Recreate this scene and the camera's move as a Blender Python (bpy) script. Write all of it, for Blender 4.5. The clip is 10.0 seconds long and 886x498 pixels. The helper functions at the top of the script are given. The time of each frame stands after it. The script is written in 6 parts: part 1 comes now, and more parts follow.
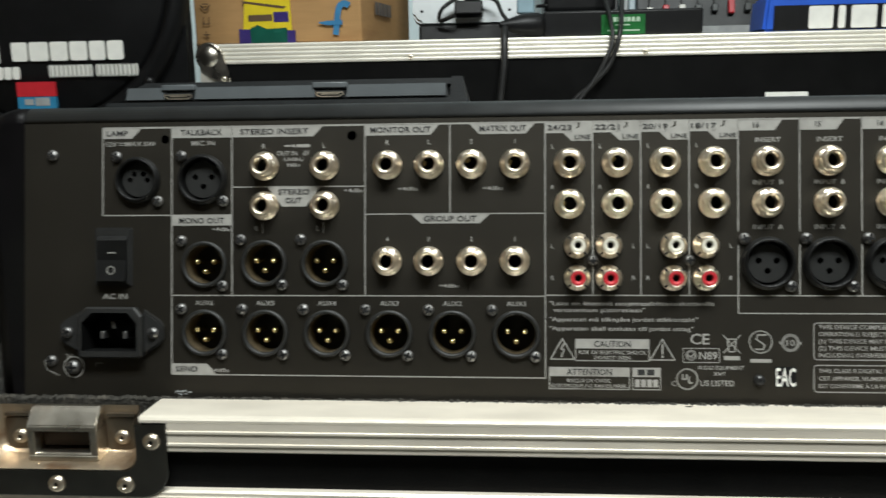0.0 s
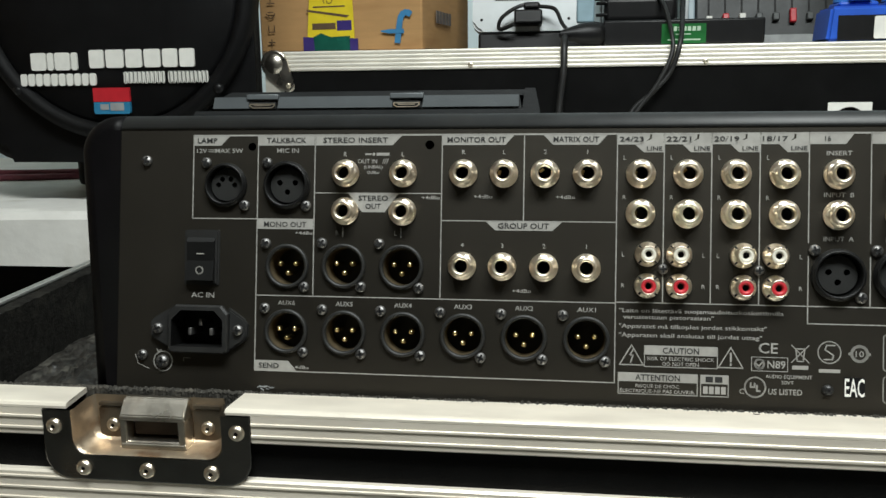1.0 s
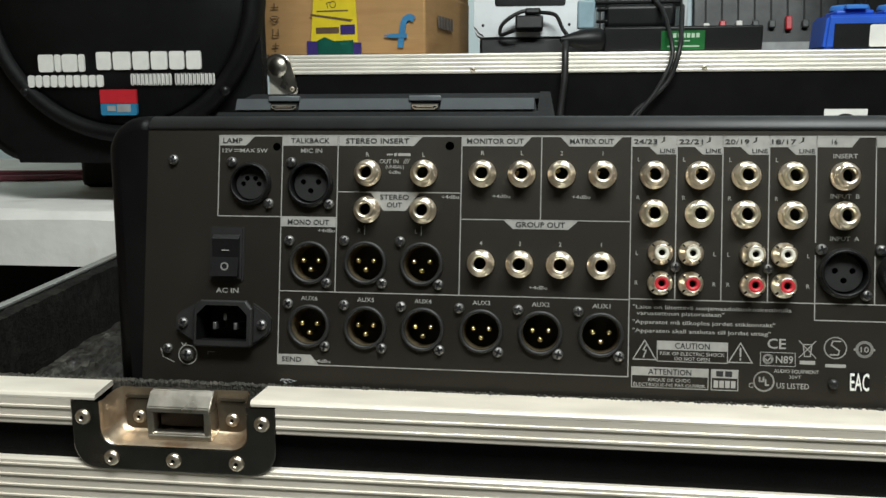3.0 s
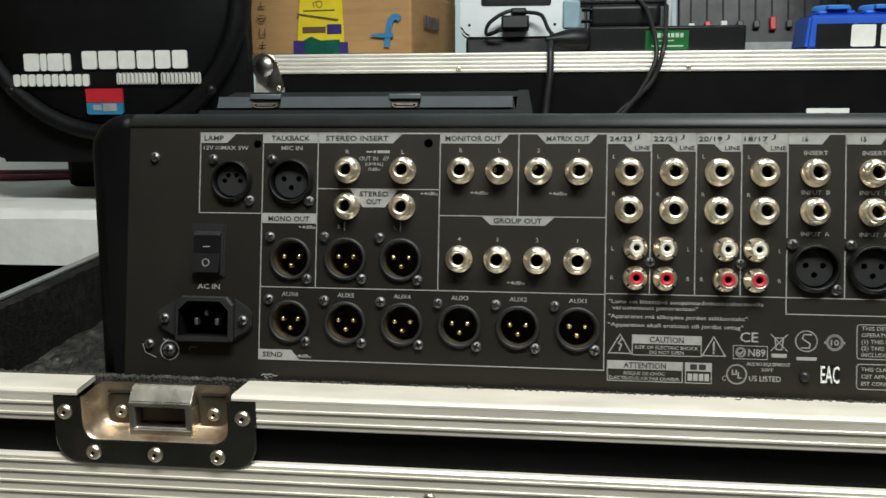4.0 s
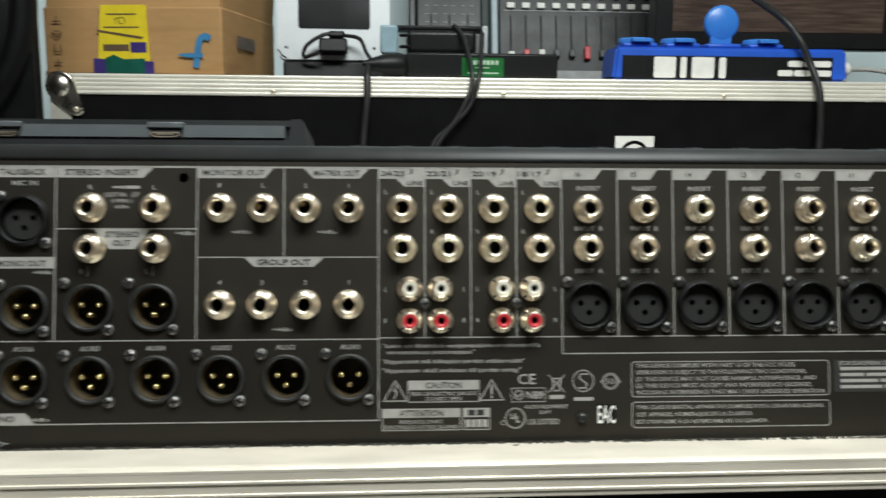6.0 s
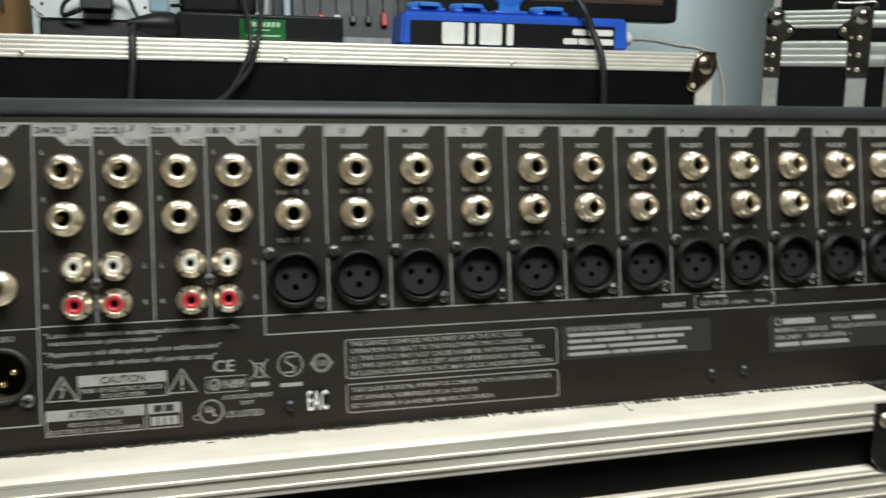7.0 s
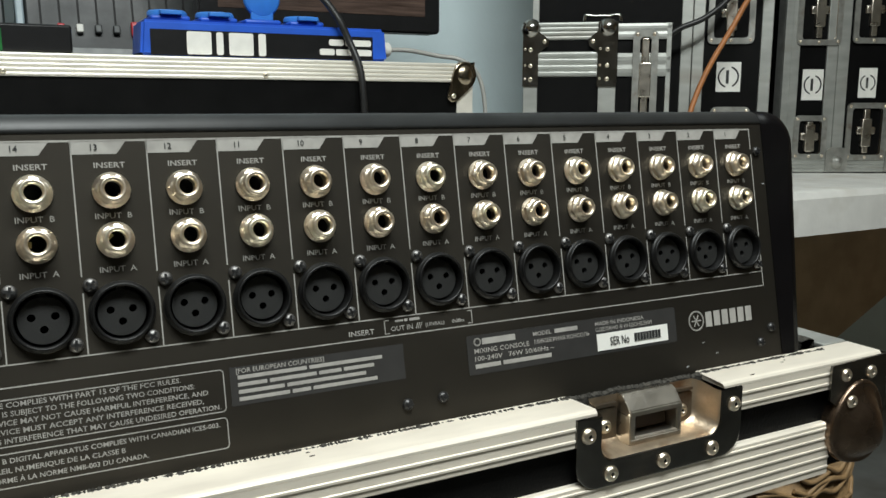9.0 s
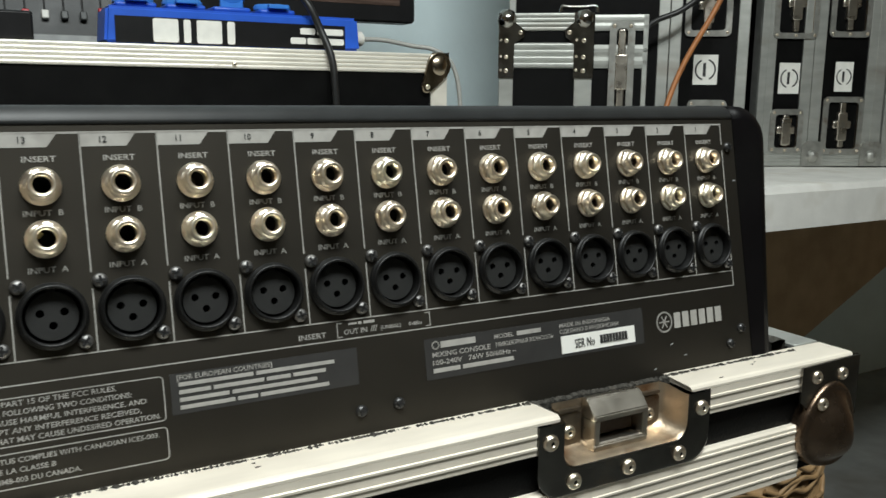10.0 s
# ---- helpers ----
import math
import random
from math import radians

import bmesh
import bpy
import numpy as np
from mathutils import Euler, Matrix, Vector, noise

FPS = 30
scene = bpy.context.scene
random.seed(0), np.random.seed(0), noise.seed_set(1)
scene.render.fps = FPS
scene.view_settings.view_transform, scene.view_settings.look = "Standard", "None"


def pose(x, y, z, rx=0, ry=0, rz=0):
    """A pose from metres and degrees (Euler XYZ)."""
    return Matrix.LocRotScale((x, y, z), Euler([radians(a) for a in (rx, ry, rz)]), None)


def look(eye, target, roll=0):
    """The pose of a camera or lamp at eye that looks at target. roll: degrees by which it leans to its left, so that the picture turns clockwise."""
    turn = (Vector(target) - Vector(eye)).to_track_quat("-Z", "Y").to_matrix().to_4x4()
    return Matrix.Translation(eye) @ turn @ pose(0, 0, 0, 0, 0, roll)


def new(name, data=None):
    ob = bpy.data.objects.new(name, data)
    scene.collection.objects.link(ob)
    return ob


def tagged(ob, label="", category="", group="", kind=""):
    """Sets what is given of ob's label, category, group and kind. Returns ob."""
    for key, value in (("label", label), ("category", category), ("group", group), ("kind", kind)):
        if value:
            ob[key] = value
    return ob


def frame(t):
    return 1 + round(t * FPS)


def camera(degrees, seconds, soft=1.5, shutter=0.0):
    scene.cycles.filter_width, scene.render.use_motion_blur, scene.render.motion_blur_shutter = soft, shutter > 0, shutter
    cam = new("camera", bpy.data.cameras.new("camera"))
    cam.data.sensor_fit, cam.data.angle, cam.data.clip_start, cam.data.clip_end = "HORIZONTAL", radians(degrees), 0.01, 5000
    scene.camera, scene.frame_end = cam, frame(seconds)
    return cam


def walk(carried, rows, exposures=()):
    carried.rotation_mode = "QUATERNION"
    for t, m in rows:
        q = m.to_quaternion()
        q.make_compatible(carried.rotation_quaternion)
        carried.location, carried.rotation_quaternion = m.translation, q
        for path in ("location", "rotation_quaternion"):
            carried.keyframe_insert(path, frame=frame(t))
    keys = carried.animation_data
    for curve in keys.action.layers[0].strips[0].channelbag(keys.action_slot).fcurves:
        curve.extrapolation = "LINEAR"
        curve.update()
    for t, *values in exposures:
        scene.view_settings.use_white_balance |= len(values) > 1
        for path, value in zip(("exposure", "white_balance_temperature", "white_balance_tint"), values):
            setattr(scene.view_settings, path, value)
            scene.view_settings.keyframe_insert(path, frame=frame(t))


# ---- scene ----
cam = camera(55.0, 10.0, shutter=0.5)
PATH = [
    (0, (0.008, -0.395, 1.0), (-0.159, 1.598, 1.008), -0.1),
    (0.5, (0.0, -0.405, 0.998), (-0.264, 1.578, 1.018), 0.7),
    (1, (-0.003, -0.411, 1.0), (-0.281, 1.57, 1.02), 0.9),
    (1.5, (-0.012, -0.419, 0.999), (-0.276, 1.563, 1.025), 1.0),
    (2, (-0.017, -0.427, 0.997), (-0.276, 1.556, 1.026), 1.1),
    (2.5, (-0.016, -0.425, 0.997), (-0.276, 1.558, 1.028), 1.2),
    (4, (-0.008, -0.431, 0.994), (-0.245, 1.554, 1.026), 1.1),
    (4.5, (-0.003, -0.433, 0.998), (-0.171, 1.558, 1.078), 0.8),
    (5, (-0.003, -0.427, 1.002), (-0.084, 1.569, 1.106), 0.0),
    (5.2, (-0.001, -0.424, 0.999), (-0.044, 1.573, 1.105), -0.1),
    (6.3, (0.045, -0.391, 1.007), (0.266, 1.596, 1.071), -0.6),
    (6.5, (0.057, -0.385, 1.006), (0.366, 1.59, 1.054), -1.0),
    (7, (0.092, -0.362, 1.002), (0.598, 1.573, 1.02), -2.1),
    (7.1, (0.1, -0.365, 1.0), (0.621, 1.565, 1.038), -3.0),
    (7.5, (0.121, -0.358, 1.011), (0.784, 1.528, 1.029), -3.2),
    (8, (0.148, -0.349, 1.012), (0.949, 1.483, 1.029), -4.2),
    (8.5, (0.167, -0.346, 1.01), (1.056, 1.445, 1.029), -5.1),
    (9, (0.164, -0.342, 1.004), (1.085, 1.433, 1.025), -5.3),
    (9.5, (0.17, -0.337, 1.002), (1.103, 1.432, 1.018), -5.3),
    (10, (0.181, -0.332, 1.007), (1.141, 1.422, 1.002), -5.1),
]
TIP = pose(0, 0, 0.93, -11.5) @ pose(0, 0, -0.93)
walk(cam, [(t, TIP @ look(eye, target, roll)) for t, eye, target, roll in PATH])

# ---- light ----
EXPO = 0.0
scene.view_settings.exposure = EXPO
world = bpy.data.worlds.new("room_air")
world.use_nodes = True
world.node_tree.nodes["Background"].inputs[0].default_value = (0.6, 0.7, 0.8, 1)
world.node_tree.nodes["Background"].inputs[1].default_value = 0.02
scene.world = world


def area_lamp(name, m, sx, sy, watts, colour):
    data = bpy.data.lights.new(name, "AREA")
    data.shape, data.size, data.size_y, data.energy, data.color = "RECTANGLE", sx, sy, watts, colour
    lamp = new(name, data)
    lamp.matrix_world = m
    return lamp


area_lamp("tube_light_glow", pose(0.28, -0.60, 2.39, 33, 0, 0), 1.2, 0.34, 45, (0.92, 0.975, 0.955))


# ---- materials ----
def mat(name, col, rough=0.5, metal=0.0, var=0.15, scale=30.0, bump=0.15, bscale=300.0, stain=None, stain_scale=6.0, stain_at=0.55, rvar=0.15, spec=0.5, stretch=(1, 1, 1), piece=0.0):
    m = bpy.data.materials.new(name)
    m.use_nodes = True
    nt = m.node_tree
    nodes, links = nt.nodes, nt.links
    p = nodes["Principled BSDF"]
    p.inputs["Metallic"].default_value = metal
    p.inputs["Specular IOR Level"].default_value = spec
    co = nodes.new("ShaderNodeTexCoord")
    mp = nodes.new("ShaderNodeMapping")
    mp.inputs["Scale"].default_value = stretch
    links.new(co.outputs["Object"], mp.inputs["Vector"])

    def noise_node(sc, detail):
        n = nodes.new("ShaderNodeTexNoise")
        n.inputs["Scale"].default_value, n.inputs["Detail"].default_value = sc, detail
        links.new(mp.outputs["Vector"], n.inputs["Vector"])
        return n

    fine, big = noise_node(scale, 6), noise_node(stain_scale, 4)
    ramp = nodes.new("ShaderNodeValToRGB")
    e = ramp.color_ramp.elements
    e[0].position, e[1].position = 0.3, 0.7
    e[0].color = (*[max(0, c * (1 - var)) for c in col], 1)
    e[1].color = (*[min(1, c * (1 + var)) for c in col], 1)
    links.new(fine.outputs["Fac"], ramp.inputs["Fac"])
    out = ramp.outputs["Color"]
    if stain:
        sr = nodes.new("ShaderNodeValToRGB")
        sr.color_ramp.elements[0].position, sr.color_ramp.elements[1].position = stain_at, stain_at + 0.18
        links.new(big.outputs["Fac"], sr.inputs["Fac"])
        mx = nodes.new("ShaderNodeMix")
        mx.data_type = "RGBA"
        links.new(sr.outputs["Color"], mx.inputs["Factor"])
        links.new(out, mx.inputs["A"])
        mx.inputs["B"].default_value = (*stain, 1)
        out = mx.outputs["Result"]
    if piece:
        info = nodes.new("ShaderNodeObjectInfo")
        hs = nodes.new("ShaderNodeHueSaturation")
        mr = nodes.new("ShaderNodeMapRange")
        mr.inputs["To Min"].default_value, mr.inputs["To Max"].default_value = 1 - piece, 1 + piece
        links.new(info.outputs["Random"], mr.inputs["Value"])
        links.new(mr.outputs["Result"], hs.inputs["Value"])
        links.new(out, hs.inputs["Color"])
        out = hs.outputs["Color"]
    links.new(out, p.inputs["Base Color"])
    rr = nodes.new("ShaderNodeMapRange")
    rr.inputs["To Min"].default_value, rr.inputs["To Max"].default_value = max(0.02, rough - rvar), min(1, rough + rvar)
    links.new(big.outputs["Fac"], rr.inputs["Value"])
    links.new(rr.outputs["Result"], p.inputs["Roughness"])
    if bump:
        bn = noise_node(bscale, 3)
        b = nodes.new("ShaderNodeBump")
        b.inputs["Strength"].default_value, b.inputs["Distance"].default_value = bump, 0.001
        links.new(bn.outputs["Fac"], b.inputs["Height"])
        links.new(b.outputs["Normal"], p.inputs["Normal"])
    return m


M_PANEL = mat("console_enamel", (0.0046, 0.0041, 0.0033), 0.50, 0, 0.25, 60, 0.12, 2500, stain=(0.0078, 0.0068, 0.0053), stain_scale=9, spec=0.68)
M_PANEL.node_tree.nodes["Principled BSDF"].inputs["Specular Tint"].default_value = (1.0, 0.91, 0.76, 1)
M_SHELL = mat("console_shell", (0.0035, 0.0031, 0.0035), 0.46, 0, 0.25, 60, 0.07, 1800, stain=(0.0050, 0.0050, 0.0046), stain_scale=12, spec=0.11)
# Lighter shell copy: stronger light on the upward-facing rail is put into its colour.
M_LITSHELL = mat("lit_console_shell", (0.020, 0.0215, 0.022), 0.5, 0, 0.25, 60, 0.07, 1800, stain=(0.024, 0.024, 0.023), stain_scale=14, spec=0.5)
M_PRINT = mat("silk_print", (0.33, 0.32, 0.295), 0.6, 0, 0.1, 200, 0, 1, stain=(0.23, 0.22, 0.20), stain_scale=40)
M_INK = mat("print_cutout", (0.02, 0.02, 0.02), 0.6, 0, 0.1, 100, 0)
M_NICKEL = mat("nickel_plate", (0.94, 0.82, 0.67), 0.34, 1, 0.08, 80, 0.05, 600, stain=(0.70, 0.53, 0.36), stain_scale=90, stain_at=0.6, piece=0.12)
M_SCREW = mat("zinc_screw", (0.24, 0.235, 0.23), 0.5, 1, 0.2, 400, 0.1, 900, piece=0.2)
M_BLACKSCREW = mat("black_screw", (0.05, 0.05, 0.05), 0.35, 0.6, 0.2, 400, 0.1, 900)
M_PLUG = mat("connector_plastic", (0.006, 0.006, 0.006), 0.42, 0, 0.2, 100, 0.1, 1500, spec=0.35)
M_DARK = mat("inner_dark", (0.006, 0.006, 0.006), 0.7, 0, 0.2, 100, 0)
M_GOLD = mat("brass_pin", (0.85, 0.68, 0.35), 0.22, 1, 0.1, 200, 0)
M_RCAW = mat("white_insert", (0.75, 0.71, 0.6), 0.45, 0, 0.06, 200, 0)
M_RCAR = mat("red_insert", (0.55, 0.03, 0.04), 0.4, 0, 0.1, 200, 0)
M_LABEL = mat("grey_label", (0.032, 0.031, 0.030), 0.4, 0, 0.1, 120, 0)
M_WHITE = mat("white_paper", (0.78, 0.77, 0.72), 0.55, 0, 0.05, 90, 0.05, 400)
M_ALU = mat("worn_aluminium", (0.46, 0.47, 0.44), 0.42, 0.6, 0.12, 60, 0.12, 500, stain=(0.32, 0.29, 0.25), stain_scale=14, stain_at=0.56, stretch=(0.3, 1, 1))
# Warm tint puts the brown room's reflection into the worn metal's colour.
M_ALUF = mat("warm_tinted_aluminium", (0.90, 0.82, 0.70), 0.36, 0.32, 0.12, 60, 0.12, 500, stain=(0.50, 0.42, 0.32), stain_scale=14, stain_at=0.6, stretch=(0.3, 1, 1))
M_ALUB = mat("milky_aluminium", (0.84, 0.80, 0.71), 0.40, 0.38, 0.1, 60, 0.12, 500, stain=(0.50, 0.47, 0.40), stain_scale=10, stain_at=0.6, stretch=(0.3, 1, 1))
M_STEEL = mat("tarnished_chrome", (0.40, 0.385, 0.355), 0.17, 1, 0.2, 40, 0.1, 300, stain=(0.24, 0.185, 0.135), stain_scale=34, stain_at=0.62)
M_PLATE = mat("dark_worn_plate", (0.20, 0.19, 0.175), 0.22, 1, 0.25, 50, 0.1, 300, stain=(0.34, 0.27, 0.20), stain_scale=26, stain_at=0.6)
M_CUP = mat("bright_worn_steel", (0.70, 0.65, 0.57), 0.3, 1, 0.12, 60, 0.1, 300, stain=(0.42, 0.33, 0.25), stain_scale=50, stain_at=0.6)
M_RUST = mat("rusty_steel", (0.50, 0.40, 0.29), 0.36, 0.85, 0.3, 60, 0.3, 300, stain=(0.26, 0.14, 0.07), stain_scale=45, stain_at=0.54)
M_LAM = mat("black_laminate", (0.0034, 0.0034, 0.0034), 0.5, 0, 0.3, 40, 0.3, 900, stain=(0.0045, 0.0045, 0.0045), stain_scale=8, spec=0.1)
M_FOAM = mat("crumpled_lining", (0.028, 0.026, 0.023), 0.36, 0, 0.6, 160, 1.0, 220, stain=(0.10, 0.095, 0.08), stain_scale=90, stain_at=0.52, spec=0.5)
M_RING = mat("socket_ring_plastic", (0.006, 0.006, 0.006), 0.40, 0, 0.2, 100, 0.1, 1500, spec=0.3)
M_INLET = mat("inlet_plastic", (0.018, 0.018, 0.0175), 0.48, 0, 0.2, 100, 0.1, 1500, spec=0.45)
M_CARPET = mat("grey_carpet", (0.05, 0.047, 0.041), 0.95, 0, 0.5, 500, 1.0, 700, stain=(0.10, 0.09, 0.075), stain_scale=120, spec=0.1)
M_FELT = mat("dark_lining", (0.012, 0.0115, 0.010), 0.95, 0, 0.5, 200, 0.8, 500, stain=(0.024, 0.023, 0.019), stain_scale=50, spec=0.1)
M_CARD = mat("brown_cardboard", (0.42, 0.245, 0.105), 0.75, 0, 0.06, 25, 0.2, 160, stain=(0.36, 0.20, 0.085), stain_scale=7, stretch=(1, 1, 6), spec=0.2)
M_YELLOW = mat("yellow_tape", (0.72, 0.56, 0.03), 0.3, 0, 0.06, 60, 0.15, 60)
M_NAVY = mat("navy_print", (0.045, 0.03, 0.16), 0.35, 0, 0.1, 60, 0.1, 90)
M_TEAL = mat("green_tape", (0.01, 0.085, 0.06), 0.25, 0, 0.15, 60, 0.2, 60)
M_BLUEINK = mat("blue_ink", (0.035, 0.19, 0.38), 0.7, 0, 0.1, 60, 0)
M_BROWNINK = mat("brown_ink", (0.10, 0.06, 0.03), 0.75, 0, 0.1, 60, 0)
M_BLUE = mat("blue_plastic", (0.02, 0.10, 0.55), 0.38, 0, 0.08, 40, 0.1, 300)
M_LIGHTBLUE = mat("light_blue_plastic", (0.04, 0.20, 0.62), 0.35, 0, 0.08, 40, 0.1, 300)
M_BLACK = mat("black_plastic", (0.007, 0.007, 0.0075), 0.4, 0, 0.2, 60, 0.2, 700, spec=0.3)
M_SPK = mat("speaker_shell", (0.004, 0.004, 0.0044), 0.5, 0, 0.25, 50, 0.5, 1200, stain=(0.008, 0.008, 0.008), stain_scale=10, spec=0.16)
M_RUBBER = mat("cable_rubber", (0.012, 0.012, 0.012), 0.45, 0, 0.2, 100, 0.1, 400)
M_GREYCABLE = mat("grey_cable", (0.35, 0.35, 0.33), 0.5, 0, 0.1, 100, 0)
M_ORANGE = mat("orange_cable", (0.42, 0.16, 0.05), 0.5, 0, 0.15, 100, 0)
M_MAROON = mat("maroon_cable", (0.20, 0.05, 0.07), 0.5, 0, 0.15, 100, 0)
M_SILVER = mat("silver_plastic", (0.52, 0.55, 0.56), 0.38, 0.1, 0.05, 40, 0.05, 500)
M_SCREEN = mat("dark_screen", (0.008, 0.009, 0.010), 0.14, 0, 0.1, 20, 0)
M_GREY = mat("dark_grey_metal", (0.06, 0.065, 0.065), 0.5, 0.1, 0.2, 60, 0.2, 500)
M_MIXFACE = mat("mixer_face", (0.024, 0.027, 0.028), 0.5, 0, 0.3, 50, 0.1, 600, stain=(0.05, 0.052, 0.052), stain_scale=15)
M_DUSTGREY = mat("dusty_grey", (0.30, 0.31, 0.31), 0.6, 0, 0.15, 60, 0.1, 400)
M_RED = mat("red_plastic", (0.50, 0.02, 0.03), 0.4, 0, 0.1, 60, 0)
M_GREEN = mat("green_label", (0.012, 0.13, 0.03), 0.35, 0, 0.1, 100, 0)
M_CYAN = mat("blue_label", (0.03, 0.20, 0.36), 0.35, 0, 0.1, 100, 0)
M_DOCK = mat("dock_plastic", (0.018, 0.0195, 0.0205), 0.4, 0, 0.15, 60, 0.15, 900)
M_DOCKGREY = mat("dock_grey", (0.105, 0.116, 0.122), 0.42, 0.2, 0.1, 60, 0.1, 900)
M_WALL = mat("pale_blue_paint", (0.73, 0.86, 0.89), 0.7, 0, 0.04, 12, 0.25, 120, stain=(0.67, 0.80, 0.83), stain_scale=3)
M_CREAM = mat("cream_paint", (0.36, 0.33, 0.28), 0.75, 0, 0.05, 12, 0.25, 120, stain=(0.3, 0.27, 0.22), stain_scale=3)
M_BROWN = mat("brown_painted_masonry", (0.50, 0.36, 0.22), 0.7, 0, 0.12, 14, 0.3, 120, stain=(0.40, 0.28, 0.17), stain_scale=5)
M_DARKCUP = mat("dark_brown_metal", (0.05, 0.032, 0.02), 0.5, 0.5, 0.3, 60, 0.2, 300)
M_BRONZE = mat("rust_brown_steel", (0.17, 0.12, 0.085), 0.27, 0.95, 0.3, 60, 0.2, 300, stain=(0.12, 0.07, 0.04), stain_scale=45)
M_CORNER = mat("browned_chrome", (0.36, 0.30, 0.22), 0.24, 1, 0.25, 40, 0.1, 300, stain=(0.22, 0.14, 0.08), stain_scale=40, stain_at=0.55)
M_SLAB = mat("whitewashed_slab", (0.74, 0.73, 0.69), 0.7, 0, 0.07, 20, 0.5, 80, stain=(0.58, 0.55, 0.48), stain_scale=9, stain_at=0.58)
M_FLOOR = mat("grey_cement_floor", (0.22, 0.23, 0.22), 0.55, 0, 0.15, 14, 0.2, 100, stain=(0.16, 0.155, 0.14), stain_scale=4)
M_WICKER = mat("wicker", (0.22, 0.135, 0.06), 0.65, 0, 0.3, 90, 0.4, 300)
# Brown bands paint a room reflection onto the monitor's dark glass.
M_REFLBANDS = mat("painted_reflection_bands", (0.075, 0.05, 0.04), 0.25, 0, 0.5, 14, 0.0, 100, stretch=(1, 1, 14), stain=(0.03, 0.02, 0.018), stain_scale=4)


# ---- mesh tools ----
def box(bm, x0, x1, y0, y1, z0, z1, bevel=0.0, seg=2, mi=0):
    r = bmesh.ops.create_cube(bm, size=1.0, matrix=Matrix.Translation(((x0 + x1) / 2, (y0 + y1) / 2, (z0 + z1) / 2)) @ Matrix.Diagonal((x1 - x0, y1 - y0, z1 - z0, 1)))
    faces = {f for v in r["verts"] for f in v.link_faces}
    for f in faces:
        f.material_index = mi
    if bevel:
        edges = list({e for v in r["verts"] for e in v.link_edges})
        rb = bmesh.ops.bevel(bm, geom=edges, offset=bevel, segments=seg, profile=0.5, affect="EDGES", clamp_overlap=True)
        for f in rb["faces"]:
            f.material_index = mi
            f.smooth = True


def prism(bm, pts, y0, y1, mi=0, m=None):
    """A polygon in x, z drawn out from y0 (front) to y1 (back)."""
    m = m or Matrix()
    a = [bm.verts.new(m @ Vector((x, y0, z))) for x, z in pts]
    b = [bm.verts.new(m @ Vector((x, y1, z))) for x, z in pts]
    n = len(pts)
    fs = [bm.faces.new(a), bm.faces.new(b[::-1])]
    for i in range(n):
        fs.append(bm.faces.new((a[i], b[i], b[(i + 1) % n], a[(i + 1) % n])))
    for f in fs:
        f.material_index = mi
    return fs


def sweep(bm, pts, x0, x1, mi=0, smooth=False):
    """A polygon in y, z drawn out along x."""
    a = [bm.verts.new((x0, y, z)) for y, z in pts]
    b = [bm.verts.new((x1, y, z)) for y, z in pts]
    n = len(pts)
    fs = [bm.faces.new(a), bm.faces.new(b[::-1])]
    for i in range(n):
        f = bm.faces.new((a[i], b[i], b[(i + 1) % n], a[(i + 1) % n]))
        f.smooth = smooth
        fs.append(f)
    for f in fs:
        f.material_index = mi


def lathe(bm, prof, seg=24, at=(0, 0, 0), mi=0, smooth=True, hexed=(), m=None, cap=True):
    """A profile of (radius, y) turned about the y axis; pieces named in hexed have six sides."""
    m = m or Matrix.Translation(at)
    rings = []
    for k, (r, y) in enumerate(prof):
        ring = []
        for i in range(seg):
            a = 2 * math.pi * i / seg
            rr = r
            if k in hexed:
                d = (a + math.pi / 6) % (math.pi / 3) - math.pi / 6
                rr = r * math.cos(math.pi / 6) / math.cos(d)
            ring.append(bm.verts.new(m @ Vector((rr * math.sin(a), y, rr * math.cos(a)))))
        rings.append(ring)
    for k in range(len(rings) - 1):
        for i in range(seg):
            j = (i + 1) % seg
            f = bm.faces.new((rings[k][i], rings[k][j], rings[k + 1][j], rings[k + 1][i]))
            f.smooth, f.material_index = smooth, mi
    if cap:
        f = bm.faces.new(rings[-1])
        f.material_index = mi


def tube(bm, pts, r, seg=8, mi=0):
    """A round cord along points, smoothed."""
    p = [Vector(q) for q in pts]
    fine = []
    for i in range(len(p) - 1):
        a, b, c, d = p[max(i - 1, 0)], p[i], p[i + 1], p[min(i + 2, len(p) - 1)]
        for k in range(8):
            t = k / 8
            fine.append(0.5 * ((2 * b) + (c - a) * t + (2 * a - 5 * b + 4 * c - d) * t * t + (3 * b - a - 3 * c + d) * t ** 3))
    fine.append(p[-1])
    last = None
    for i, q in enumerate(fine):
        w = (fine[min(i + 1, len(fine) - 1)] - fine[max(i - 1, 0)]).normalized()
        u = w.orthogonal().normalized() if last is None else (last - w * last.dot(w)).normalized()
        last = u
        v = w.cross(u)
        ring = [bm.verts.new(q + r * (u * math.cos(2 * math.pi * k / seg) + v * math.sin(2 * math.pi * k / seg))) for k in range(seg)]
        if i:
            for k in range(seg):
                f = bm.faces.new((old[k], old[(k + 1) % seg], ring[(k + 1) % seg], ring[k]))
                f.smooth, f.material_index = True, mi
        else:
            bm.faces.new(ring[::-1])
        old = ring
    bm.faces.new(old)


